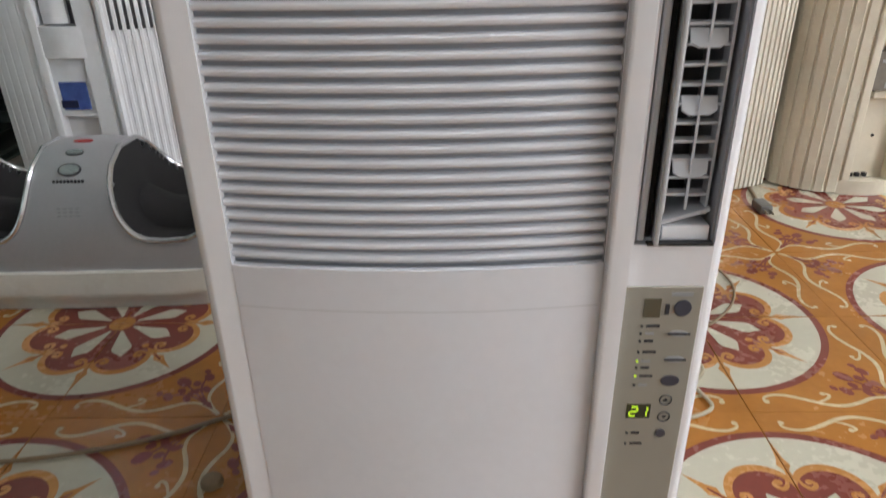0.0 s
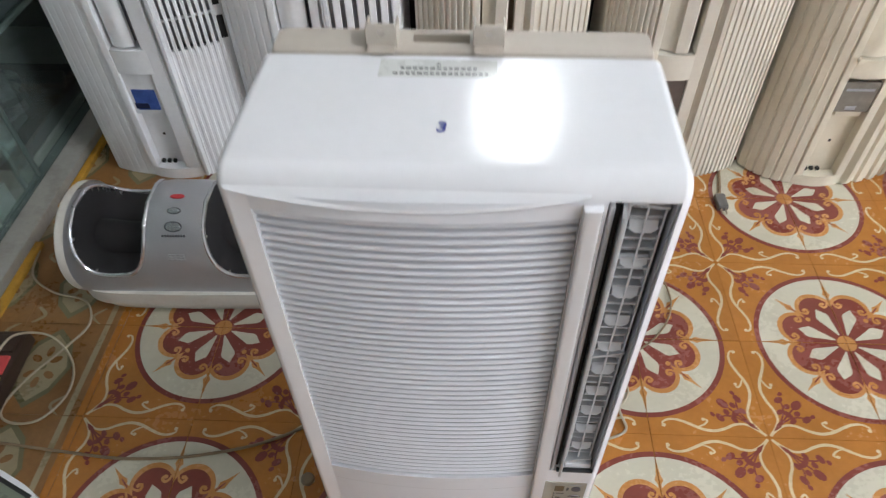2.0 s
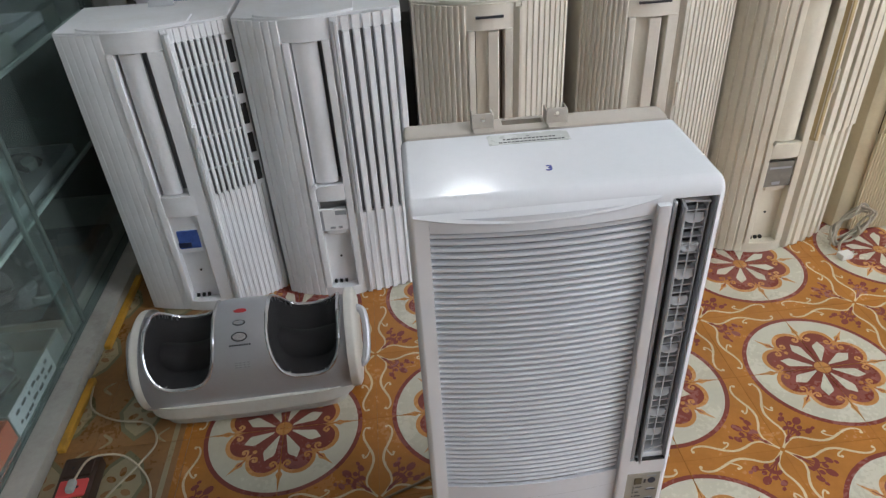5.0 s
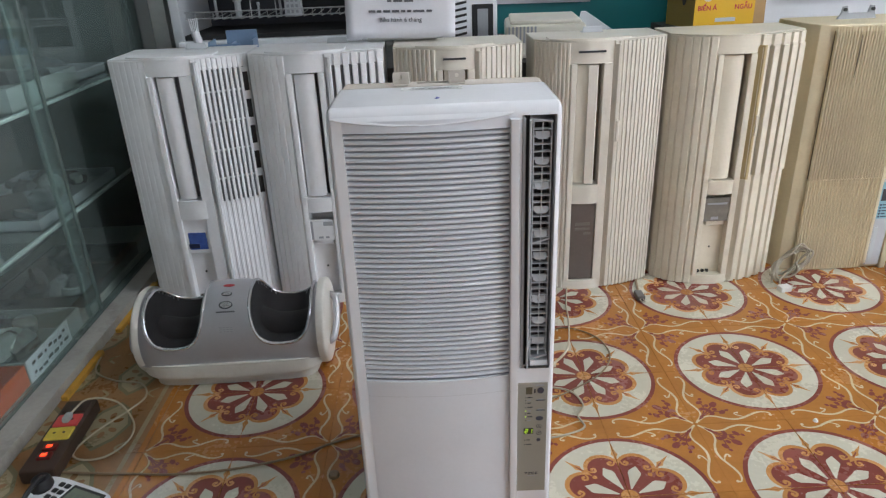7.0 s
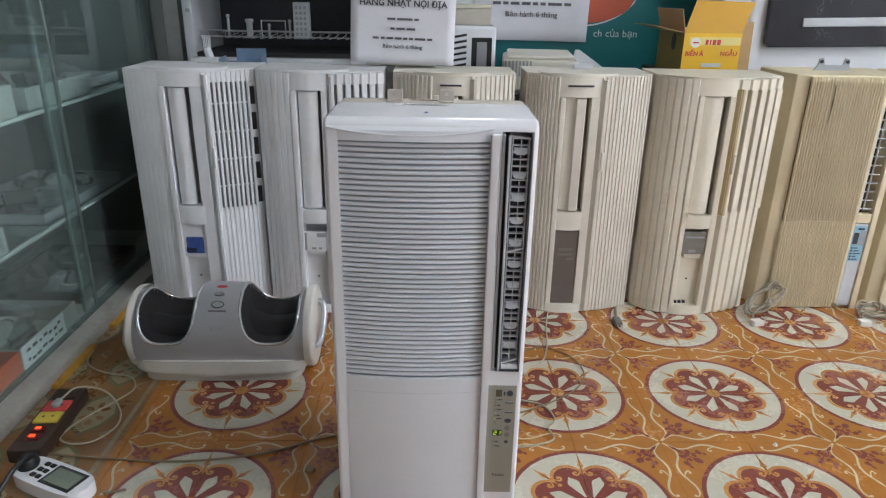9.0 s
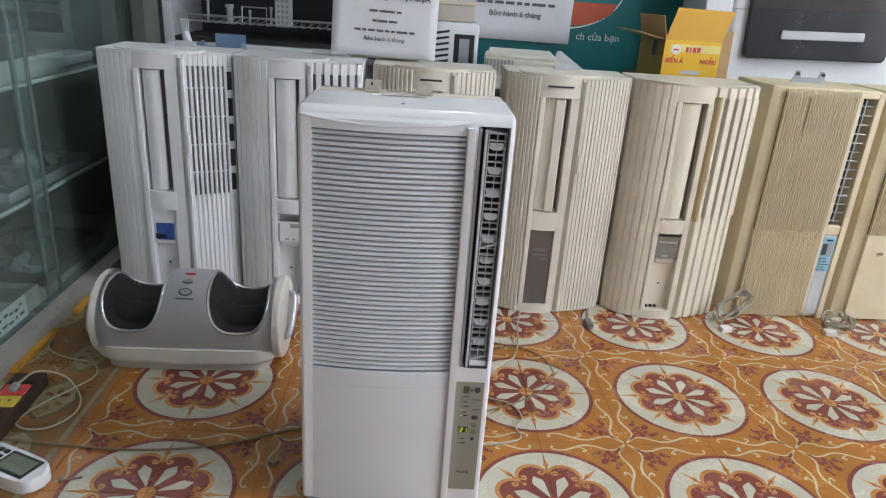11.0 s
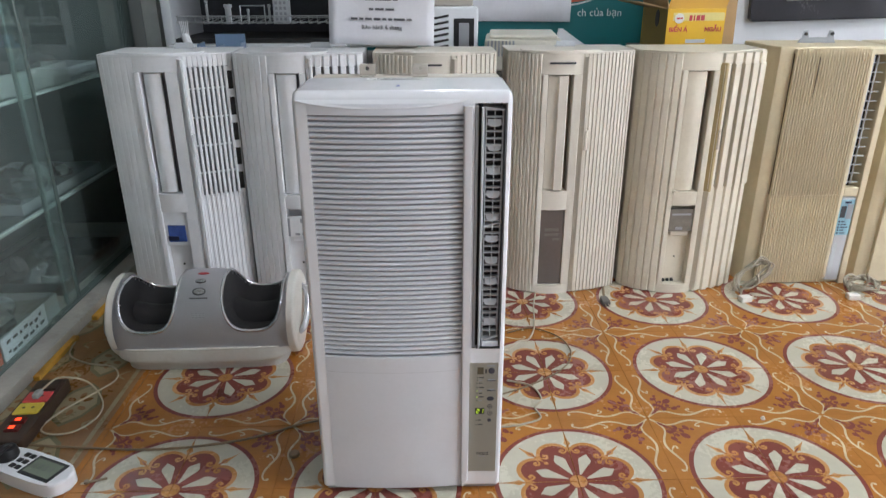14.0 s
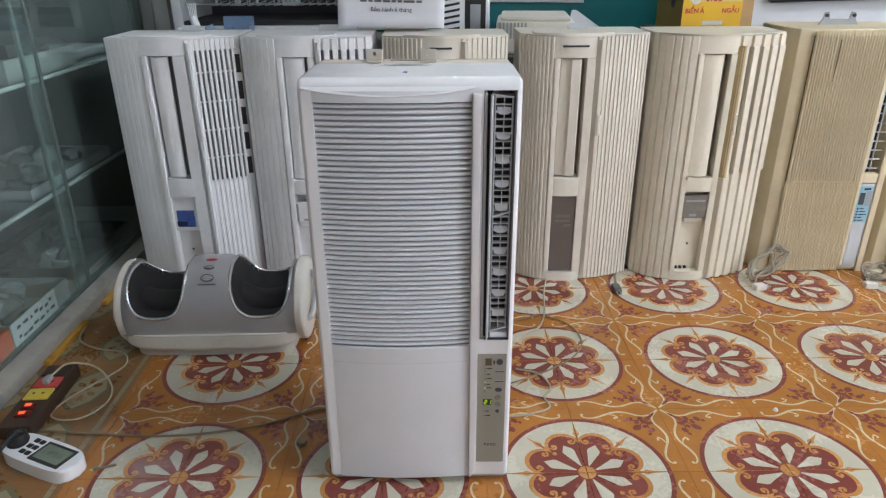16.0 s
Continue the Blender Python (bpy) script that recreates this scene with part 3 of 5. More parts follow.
# ---- the row of used window air conditioners ----
def flank(P, Q, n, depth, z0, z1, fill=0.58, sag=0.0, bm=None):
    """A moulded sheet of n upright ribs between the plan points P and Q."""
    P, Q = Vector(P), Vector(Q)
    d = Q - P
    nor = Vector((d.y, -d.x)).normalized()

    def at(t, off):
        return P + d * t + nor * (off + sag * 4 * t * (1 - t))
    out = []
    for i in range(n):
        g = (1 - fill) / 2
        for t, o in ((0, 0), (g, 0), (g + 0.08, depth), (1 - g - 0.08, depth), (1 - g, 0)):
            out.append(at((i + t) / n, o))
    out.append(at(1, 0))
    back = [at(1 - k / 6, -0.004) for k in range(7)]
    return prism([tuple(p) for p in out] + [tuple(p) for p in back], z0, z1, bm=bm)


def tower(m, W, H, mat, label, yl, yr, xa, xb, left, right, style, group="used air conditioners in a row"):
    """An upright window unit: ribbed flanks, a middle column with an upright air blade, a display and a control recess."""
    u = thing("window_air_conditioner", m, label, "air conditioner", group)
    D, h = 0.225, W / 2
    body = [(-h + 0.003, yl + 0.006), (xa, 0.012), (xa + 0.003, 0.045), (xb - 0.003, 0.045), (xb, 0.012), (h - 0.003, yr + 0.006), (h - 0.003, D), (-h + 0.003, D)]
    part("housing", prism(body, 0.0, H - 0.004, 0.002, 1), mat, u)
    cap = [(-h, yl), (xa, 0.002)] + [(xa + (xb - xa) * k / 8, 0.0 - 0.010 * math.sin(math.pi * k / 8)) for k in range(1, 8)] + [(xb, 0.002), (h, yr), (h, D), (-h, D)]
    part("top", prism(cap, H - 0.0035, H, 0.0012, 1), mat, u, "dusty flat top")
    ln, ld, lf, ls = left
    part("left_flank", flank((-h, yl), (xa, 0.002), ln, ld, 0.004, H - 0.004, lf, ls), mat, u, "ribbed flank")
    rn, rd, rf, rs, zsplit = right
    low = flank((xb, 0.002), (h, yr), rn, rd, 0.004, zsplit if zsplit else H - 0.004, rf, rs)
    part("right_flank", low, mat, u, "ribbed flank")
    P, Q = Vector((xb, 0.002)), Vector((h, yr))
    if zsplit:
        d = Q - P
        nor = Vector((d.y, -d.x)).normalized()
        back = [tuple(P + d * 0.03 - nor * 0.003), tuple(Q - d * 0.03 - nor * 0.003), tuple(Q - d * 0.03 - nor * 0.02), tuple(P + d * 0.03 - nor * 0.02)]
        # backing in the tone of the shade between the slats
        part("grille_back", prism(back, zsplit, H - 0.03), style.get("gap", DARK_GAP), u, "inside of the grille, coloured as shade")
        part("grille_head", flank(P, Q, rn, rd, H - 0.034, H - 0.004, 0.8, rs), mat, u)
        turn = math.atan2(d.y, d.x)
        w = d.length / rn
        bar = part("slat", box(-w * rf / 2, w * rf / 2, -rd - 0.003, 0.006, zsplit, H - 0.034, 0.0012, 1), mat, u)
        for i in range(rn):
            t = (i + 0.5) / rn
            c = P + d * t + nor * rs * 4 * t * (1 - t)
            s = bar if i == 0 else new("slat", bar.data)
            s.parent = u
            s.matrix_basis = pose(c.x, c.y, 0, 0, 0, math.degrees(turn))
        for z in style.get("ties", ()):
            a, b = P + d * 0.02 - nor * 0.001, Q - d * 0.02 - nor * 0.001
            part("tie_bar", prism([tuple(a + nor * (rd + 0.0022)), tuple(b + nor * (rd + 0.0022)), tuple(b - nor * 0.003), tuple(a - nor * 0.003)], z, z + 0.004), mat, u)
    if style.get("side_slots"):
        e = Q - P
        nor = Vector((e.y, -e.x)).normalized()
        c = Q - e * 0.07
        z0, z1 = style["side_slots"][0][0] - 0.014, style["side_slots"][-1][1] + 0.012
        o = nor * (rd + 0.0042)
        part("vent_frame", prism([tuple(c - e * 0.07 + o), tuple(c + e * 0.07 + o), tuple(c + e * 0.07 - nor * 0.006), tuple(c - e * 0.07 - nor * 0.006)], z0, z1), mat, u)
        for za, zb in style["side_slots"]:
            part("side_vent", prism([tuple(c - e * 0.042 + o * 1.2), tuple(c + e * 0.048 + o * 1.2), tuple(c + e * 0.048 + o * 0.5), tuple(c - e * 0.042 + o * 0.5)], za, zb), DARK_GAP, u, "dark side vent")
    # middle column
    zs, zt = style.get("slot", (0.335, 0.685))
    x0, x1 = xa + 0.016, xb - style.get("post", 0.018)

    def bow(xc, zb, ztop, name, lab="", depth=0.040, out=0.010, xs=None):
        a, b = xs or (xa, xb)
        arc = [(a + (b - a) * k / 10, 0.002 - out * math.sin(math.pi * k / 10)) for k in range(11)]
        return part(name, prism(arc + [(b, depth), (a, depth)], zb, ztop, 0.0015, 1), mat, u, lab)
    bow(0, zt, H - 0.004, "column_head")
    bow(0, style.get("collar", 0.285), zs, "collar")
    part("post", box(xa, x0, -0.004, 0.042, 0.03, zt, 0.003), mat, u)
    part("post", box(x1, xb, -0.004, 0.042, 0.03, zt, 0.003), mat, u)
    # slot back, tinted as the shade beside the blade
    part("slot_back", box(x0, x1, 0.036, 0.044, zs, zt), style.get("gap", DARK_GAP), u, "back of the air slot, coloured as shade")
    bl = x0 + style.get("blade_in", 0.004)
    bw = (x1 - x0) * style.get("blade", 0.62)
    if style.get("fold"):
        blade = prism([(bl, 0.012), (bl + bw * 0.42, 0.004), (bl + bw * 0.52, -0.004), (bl + bw * 0.94, -0.006), (bl + bw, -0.002), (bl + bw, 0.016), (bl, 0.018)], zs + 0.004, zt - 0.004, 0.001, 1)
    else:
        blade = prism([(bl + bw * k / 8, 0.006 - 0.007 * math.sin(math.pi * k / 8)) for k in range(9)] + [(bl + bw, 0.014), (bl, 0.014)], zs + 0.004, zt - 0.004, 0.001, 1)
    part("air_blade", blade, mat, u, "upright air blade")
    if style.get("edge"):
        # slanted edge of the flank's cover beside the column
        cover = [(xb + 0.0005, 0.004), (xb + 0.013, -0.0095), (xb + 0.019, -0.0095), (xb + 0.019, 0.012), (xb + 0.0005, 0.012)]
        zc = zs if style.get("strip") else H - 0.012
        part("cover_edge", prism(cover, 0.012, zc, 0.001, 1), mat, u)
        if style.get("strip"):
            part("yellowed_strip", prism(cover, zs + 0.0005, zt + 0.02, 0.001, 1), style["strip"], u, "ochre yellowed strip")
    if style.get("lens"):
        rise = [(xa - 0.055 + (xb - xa + 0.11) * k / 14, 0.030 - 0.036 * math.sin(math.pi * k / 14) ** 0.8) for k in range(15)]
        part("top_pad", prism(rise + [(xb + 0.055, 0.085), (xa - 0.055, 0.085)], H - 0.001, H + 0.0045, 0.002, 2), mat, u, "raised pad on the top")
    if style.get("knob"):
        part("knob", cyl((x0 + 0.001, -0.010, zs + 0.002), 0.006, 0.010, "y", 14, bevel=0.0015), mat, u)
        part("lever", box(x0, x1, -0.006, -0.003, zs - 0.004, zs - 0.001), mat, u)
    if style.get("tag"):
        part("name_bar", box(xa + 0.018, xb - 0.022, -0.0105, -0.004, H - 0.031, H - 0.026), INK, u)
    # display and control recess
    zd0, zd1 = style["display"]
    di = style.get("inset", 0.0)
    part("display", box(x0 - 0.003 + di, x1 + 0.003 - di, 0.000, 0.010, zd0, zd1, 0.001, 1), style["display_mat"], u, style["display_label"])
    if di:
        part("display_frame", box(x0 - 0.002, x1 + 0.002, 0.003, 0.04, zd0 - 0.012, style.get("collar", 0.285)), mat, u)
    for k, (a, b, c, d2) in enumerate(style.get("display_marks", ())):
        wx = x1 - x0
        part("mark", box(x0 + wx * a, x0 + wx * b, -0.0006, 0.001, zd0 + (zd1 - zd0) * c, zd0 + (zd1 - zd0) * d2), style.get("mark_mat", NAVY), u)
    bow(0, 0.0, style.get("lip", 0.03), "foot", depth=0.05)
    if style.get("recess", True):
        part("recess", box(x0, x1, 0.020, 0.045, 0.03, zd0), mat, u, "open control recess")
        part("latch", box(x0 + 0.010, x1 - 0.006, 0.006, 0.03, zd0 - 0.016, zd0, 0.002, 1), mat, u)
        part("screw_hole", cyl(((x0 + x1) / 2, 0.0195, 0.115), 0.003, 0.003, "y", 10), DARK_GAP, u)
        for k in range(3):
            part("terminal", box(x0 + 0.006 + 0.014 * k, x0 + 0.013 + 0.014 * k, 0.012, 0.022, 0.033, 0.040), DARK_GAP, u)
    if style.get("side_tab"):
        part("side_tab", box(xb + 0.016, xb + 0.025, -0.0125, 0.004, 0.46, 0.52, 0.002, 1), mat, u)
    return u


tower(pose(-0.6105, 0.846, 0), 0.353, 0.735, UNIT_WHITE, "white used window unit with a blue display window", 0.026, 0.062, -0.075, 0.044, (6, 0.0008, 0.84, 0.004), (11, 0.0026, 0.56, 0.006, 0.335), dict(
    slot=(0.345, 0.69), blade=0.66, blade_in=0.008, edge=True, lens=True, post=0.034, collar=0.290, inset=0.012, display=(0.194, 0.246), display_mat=BLUE_GLASS, display_label="blue display window", display_marks=((0.1, 0.55, 0.08, 0.35),), ties=(0.40, 0.48, 0.56, 0.64), side_slots=[(0.345 + 0.073 * k, 0.395 + 0.073 * k) for k in range(5)], side_tab=True, gap=SOFT_SHADE))
tower(pose(-0.2435, 0.846, 0), 0.360, 0.735, UNIT_WHITE, "white used window unit with open slats under a paper sign", 0.040, 0.040, -0.078, 0.024, (6, 0.0026, 0.84, 0.006), (7, 0.006, 0.62, 0.008, 0.25), dict(
    slot=(0.338, 0.685), blade=0.80, knob=True, edge=True, lens=True, collar=0.295, display=(0.205, 0.268), display_mat=UNIT_WHITE, display_label="pale display with dark marks", display_marks=((0.0, 0.10, 0.05, 0.95), (0.55, 0.95, 0.72, 0.92), (0.3, 0.5, 0.1, 0.2), (0.6, 0.75, 0.1, 0.2)), mark_mat=GREY_SLOT, gap=SOFT_SHADE))
tower(pose(0.137, 0.856, 0), 0.352, 0.732, UNIT_IVORY, "ivory used window unit half hidden behind others", 0.060, 0.060, -0.060, 0.040, (10, 0.004, 0.55, 0.008), (10, 0.004, 0.55, 0.008, 0), dict(
    slot=(0.335, 0.675), blade=0.75, fold=True, edge=True, lens=True, tag=True, display=(0.03, 0.27), display_mat=SMOKE, display_label="smoked cover", recess=False, gap=TAN_SHADE))
tower(pose(0.527, 0.860, 0), 0.362, 0.735, UNIT_IVORY, "ivory used window unit with a smoked control cover", 0.062, 0.055, -0.090, 0.022, (10, 0.0036, 0.58, 0.010), (14, 0.0036, 0.58, 0.010, 0), dict(
    slot=(0.335, 0.675), blade=0.75, fold=True, edge=True, lens=True, post=0.024, tag=True, collar=0.278, display=(0.032, 0.276), display_mat=SMOKE, display_label="smoked brown cover", display_marks=((0.2, 0.8, 0.72, 0.76), (0.2, 0.8, 0.66, 0.69), (0.55, 0.85, 0.60, 0.63)), mark_mat=FAINT, recess=False, side_tab=True, gap=TAN_SHADE))
tower(pose(0.907, 0.853, 0), 0.366, 0.735, UNIT_CREAM, "cream used window unit with an open control recess", 0.075, 0.066, -0.078, 0.028, (6, 0.0030, 0.84, 0.016), (5, 0.0065, 0.66, 0.010, 0.34), dict(
    slot=(0.332, 0.685), blade=0.74, knob=True, edge=True, collar=0.290, display=(0.205, 0.277), display_mat=GREY_WIN, display_label="grey display window", display_marks=((0.1, 0.9, 0.72, 0.8), (0.3, 0.6, 0.08, 0.2)), mark_mat=GREY_SLOT, strip=TAN_STRIP, side_tab=True, gap=TAN_SHADE))


def flat_unit(m, W, H, label, shown=True):
    """A tan unit with a flat front of fine upright slats, an air outlet and a control strip."""
    u = thing("window_air_conditioner", m, label, "air conditioner", "used air conditioners in a row")
    h, D = W / 2, 0.22
    plan = [(-h, 0.075), (-h + 0.018, 0.022), (-h + 0.050, 0.006), (h - 0.004, 0.006), (h, 0.012), (h, D), (-h, D)]
    body = part("housing", prism(plan, 0.0, H, 0.006, 2), UNIT_TAN, u)
    gx0, gx1, sx1 = -h + 0.050, h - 0.079, h - 0.021
    cut(body, box(gx1 + 0.012, sx1, -0.05, 0.055, 0.305, H - 0.022))
    # brown sheet that paints the shaded lines between the slats
    part("grille_back", box(gx0, gx1, 0.004, 0.0056, 0.302, H - 0.018), BROWN_GAP, u, "brown backing behind the slats, coloured as shade")
    n = 27
    w = (gx1 - gx0) / n
    slat = part("slat", box(-w * 0.25, w * 0.25, -0.008, 0.006, 0.302, H - 0.020, 0.001, 1), UNIT_TAN, u)
    for i in range(n):
        s = slat if i == 0 else new("slat", slat.data)
        s.parent = u
        s.location = (gx0 + (i + 0.5) * w, 0, 0)
    for z in (0.42, 0.60):
        part("tie_bar", box(gx0, gx1, -0.003, 0.006, z, z + 0.003), UNIT_TAN, u)
    lower = flank((gx0, -0.002), (gx1, -0.002), n, 0.0050, 0.006, 0.300, 0.55)
    if not shown:
        lower.free()
        lower = box(gx0, gx1, -0.005, 0.008, 0.006, 0.300, 0.002)
    part("lower_front", lower, UNIT_TAN, u, "finely ribbed lower front" if shown else "plain scuffed lower front")
    part("head_rail", flank((gx0, -0.002), (gx1, -0.002), n, 0.0035, H - 0.020, H - 0.006, 0.62), UNIT_TAN, u)
    part("upright", box(gx1, gx1 + 0.012, -0.008, 0.01, 0.02, H - 0.008, 0.003), UNIT_TAN, u)
    part("upright", box(sx1, h - 0.001, -0.008, 0.012, 0.0, H - 0.004, 0.004), UNIT_TAN, u)
    part("head", box(gx1, h - 0.001, -0.006, 0.012, H - 0.022, H - 0.004, 0.003), UNIT_TAN, u)
    # near-black back that paints the shade inside the duct
    part("duct", box(gx1 + 0.013, sx1 - 0.001, 0.048, 0.054, 0.306, H - 0.023), DARK_GAP, u, "air duct, shade put into its colour")
    fin = part("fin", box(gx1 + 0.014, sx1 - 0.002, 0.004, 0.012, 0, 0.0022), GREY_LIGHT, u)
    for i in range(14):
        s = fin if i == 0 else new("fin", fin.data)
        s.parent, s.location = u, (0, 0, 0.338 + 0.0275 * i)
    for x in (0.018, 0.030):
        part("rod", box(gx1 + x, gx1 + x + 0.002, 0.002, 0.005, 0.335, H - 0.026), GREY_LIGHT, u)
    part("outlet_foot", box(gx1 + 0.012, sx1, -0.006, 0.02, 0.295, 0.325, 0.004), UNIT_TAN, u)
    if shown:
        ctl = part("control_strip", box(gx1 + 0.013, sx1 - 0.001, -0.0035, 0.012, 0.012, 0.292, 0.002, 1), GREY_LIGHT, u, "pale grey control strip")
        a, b = gx1 + 0.014, sx1 - 0.002
        part("sticker", box(a, b, -0.0045, -0.003, 0.168, 0.285), SKYBLUE, ctl, "light blue energy sticker")
        part("picture", box(a + 0.003, a + 0.019, -0.0052, -0.004, 0.226, 0.264), INK, ctl)
        part("picture", box(a + 0.022, b - 0.002, -0.0052, -0.004, 0.222, 0.270), GREY_SLOT, ctl)
        part("mark", box(a + 0.012, b - 0.010, -0.0052, -0.004, 0.273, 0.279), NAVY, ctl)
        for k in range(5):
            part("bullet", cyl((a + 0.006, -0.0048, 0.213 - 0.0095 * k), 0.0030, 0.001, "y", 10), NAVY, ctl)
            part("mark", box(a + 0.012, a + 0.024 + 0.006 * (k % 3), -0.0052, -0.004, 0.2115 - 0.0095 * k, 0.2145 - 0.0095 * k), NAVY, ctl)
        part("window", box(a + 0.004, a + 0.016, -0.0045, -0.003, 0.03, 0.14), paint("milky_cover", (0.62, 0.66, 0.68), 0.2), ctl)
    else:
        for k in range(2):
            part("scuff", box(gx0 + 0.05 + 0.035 * k, gx0 + 0.064 + 0.035 * k, -0.0085, -0.005, 0.235 + 0.01 * k, 0.243 + 0.01 * k), CORD_OLD, u)
    if shown:
        crack = part("crack", slab([(-0.001, 0.60), (0.0022, 0.66), (0.0012, H - 0.030), (-0.0006, H - 0.026), (-0.0012, 0.66)], -0.0095, -0.0078), BROWN_GAP, u, "dark split between bent slats")
        crack.location.x = gx0 + 0.070
    hook = part("hanger", slab([(-0.058, H - 0.002), (0.058, H - 0.002), (0.050, H + 0.016), (0.047, H + 0.034), (0.036, H + 0.036), (0.031, H + 0.016), (-0.026, H + 0.016), (-0.032, H + 0.036), (-0.043, H + 0.034), (-0.046, H + 0.016)], 0.120, 0.126), GREY_SLOT, u, "grey metal hanging bracket")
    for x in (-0.038, 0.042):
        part("bolt", cyl((x, 0.118, H + 0.026), 0.005, 0.006, "y", 10), DARK_GAP, hook)
    return u


flat_unit(pose(1.290, 0.905, 0), 0.346, 0.742, "tan aged window unit with fine upright slats")
flat_unit(pose(1.668, 0.905, 0), 0.358, 0.742, "tan aged window unit with scuffed front", False)


def hanger(x, y, z, group="hanging brackets"):
    t = thing("hanging_bracket", pose(x, y, z), "small grey metal hanging bracket on a window unit", "bracket", group)
    part("plate", slab([(-0.03, 0), (-0.026, 0.016), (0.026, 0.016), (0.03, 0)], 0, 0.003, 0.0008), GREY_LIGHT, t)
    part("foot", box(-0.03, 0.03, 0, 0.02, 0.0, 0.002), GREY_LIGHT, t)
    return t


for x, y in ((-0.60, 1.03), (-0.20, 1.03), (0.53, 1.03)):
    hanger(x, y, 0.735)


# ---- cords on the floor ----
def bundle(m, label, turns, size, mat, seed, slope, rise, plug=True):
    size *= 0.85
    rnd = random.Random(seed)
    t = thing("extension_lead", m, label, "cord", "coiled power cords")
    pts = []
    for k in range(turns * 8):
        a = k * math.pi / 4
        w = 1 + 0.25 * rnd.uniform(-1, 1)
        pts.append((size * w * math.cos(a) * (1 - 0.25 * math.sin(a)), 0.014 * math.sin(a) + 0.014 * rnd.uniform(-1, 1), rise + 0.018 * math.sin(a) * w + slope * size * math.cos(a) + 0.009 * rnd.uniform(-1, 1)))
    pts += [(-size * 0.6, -0.02, 0.03), (-size * 0.9, -0.03, 0.010), (-size * 1.0, -0.05, 0.008)]
    part("cable", tube(pts, 0.0034, 7, step=5), mat, t)
    part("tie", tube([(0, -0.02, 0.03), (0.004, -0.03, 0.05), (0.0, -0.022, 0.07)], 0.004, 7), mat, t)
    if plug:
        part("plug", box(-size * 1.0 - 0.018, -size * 1.0 + 0.018, -0.072, -0.046, 0.0, 0.018, 0.004), CARD_WHITE, t, "pale plug")
        for s in (-0.006, 0.006):
            part("pin", box(-size + 0.018, -size + 0.034, -0.060 + s, -0.058 + s, 0.007, 0.012), PLUG_METAL, t)
    return t


bundle(pose(1.128, 0.848, 0, 0, 0, 10), "coiled grey power cord against the tan unit", 5, 0.064, CORD_GREY, 3, 0.62, 0.058)
bundle(pose(1.478, 0.838, 0, 0, 0, -6), "coiled grey power cord on the tiles", 5, 0.056, CORD_GREY, 7, -0.12, 0.031)

c = thing("extension_lead", pose(0, 0, 0), "cream power cord of the white unit looped on tiles", "cord")
part("cable", tube([(0.256, 0.070, 0.262), (0.29, 0.13, 0.245), (0.345, 0.34, 0.13), (0.395, 0.56, 0.03), (0.415, 0.66, 0.006), (0.428, 0.76, 0.004), (0.45, 0.86, 0.004)], 0.0024, 8), CORD, c)
c = thing("extension_lead", pose(0, 0, 0), "thin brown cord looped over the tiles", "cord")
part("cable", tube([(0.33, 0.60, 0.004), (0.40, 0.625, 0.004), (0.47, 0.57, 0.004), (0.485, 0.48, 0.004), (0.44, 0.40, 0.004), (0.35, 0.335, 0.004), (0.28, 0.30, 0.004)], 0.0019, 7), CORD_OLD, c)
c = thing("extension_lead", pose(0, 0, 0), "cream two-core cord end lying on tiles", "cord")
part("cable", tube([(0.30, 0.36, 0.004), (0.355, 0.335, 0.004), (0.372, 0.28, 0.004), (0.352, 0.245, 0.004), (0.358, 0.205, 0.004), (0.32, 0.185, 0.004), (0.268, 0.175, 0.004), (0.20, 0.18, 0.004)], 0.0024, 7), CORD, c)
c = thing("extension_lead", pose(0, 0, 0), "dusty brown cord lying across the tiles", "cord")
part("cable", tube([(-0.80, 0.150, 0.005), (-0.707, 0.141, 0.004), (-0.60, 0.130, 0.004), (-0.504, 0.122, 0.004), (-0.405, 0.127, 0.004), (-0.31, 0.145, 0.004), (-0.246, 0.167, 0.004), (-0.19, 0.195, 0.004), (-0.142, 0.213, 0.004), (-0.06, 0.24, 0.004), (0.05, 0.22, 0.004), (0.14, 0.18, 0.004), (0.2, 0.2, 0.004)], 0.0026, 8), CORD_OLD, c)
c = thing("extension_lead", pose(0, 0, 0), "dark cord with a grey plug on tiles", "cord")
part("cable", tube([(0.69, 1.0, 0.05), (0.678, 0.92, 0.006), (0.664, 0.85, 0.004), (0.652, 0.80, 0.006)], 0.004, 7), CORD_OLD, c)
part("plug", box(0.638, 0.662, 0.755, 0.80, 0, 0.018, 0.005), paint("dark_grey_plug", (0.13, 0.125, 0.12), 0.4), c, "grey plug")
for s in (0.645, 0.655):
    part("pin", box(s - 0.001, s + 0.001, 0.740, 0.756, 0.007, 0.011), PLUG_METAL, c)


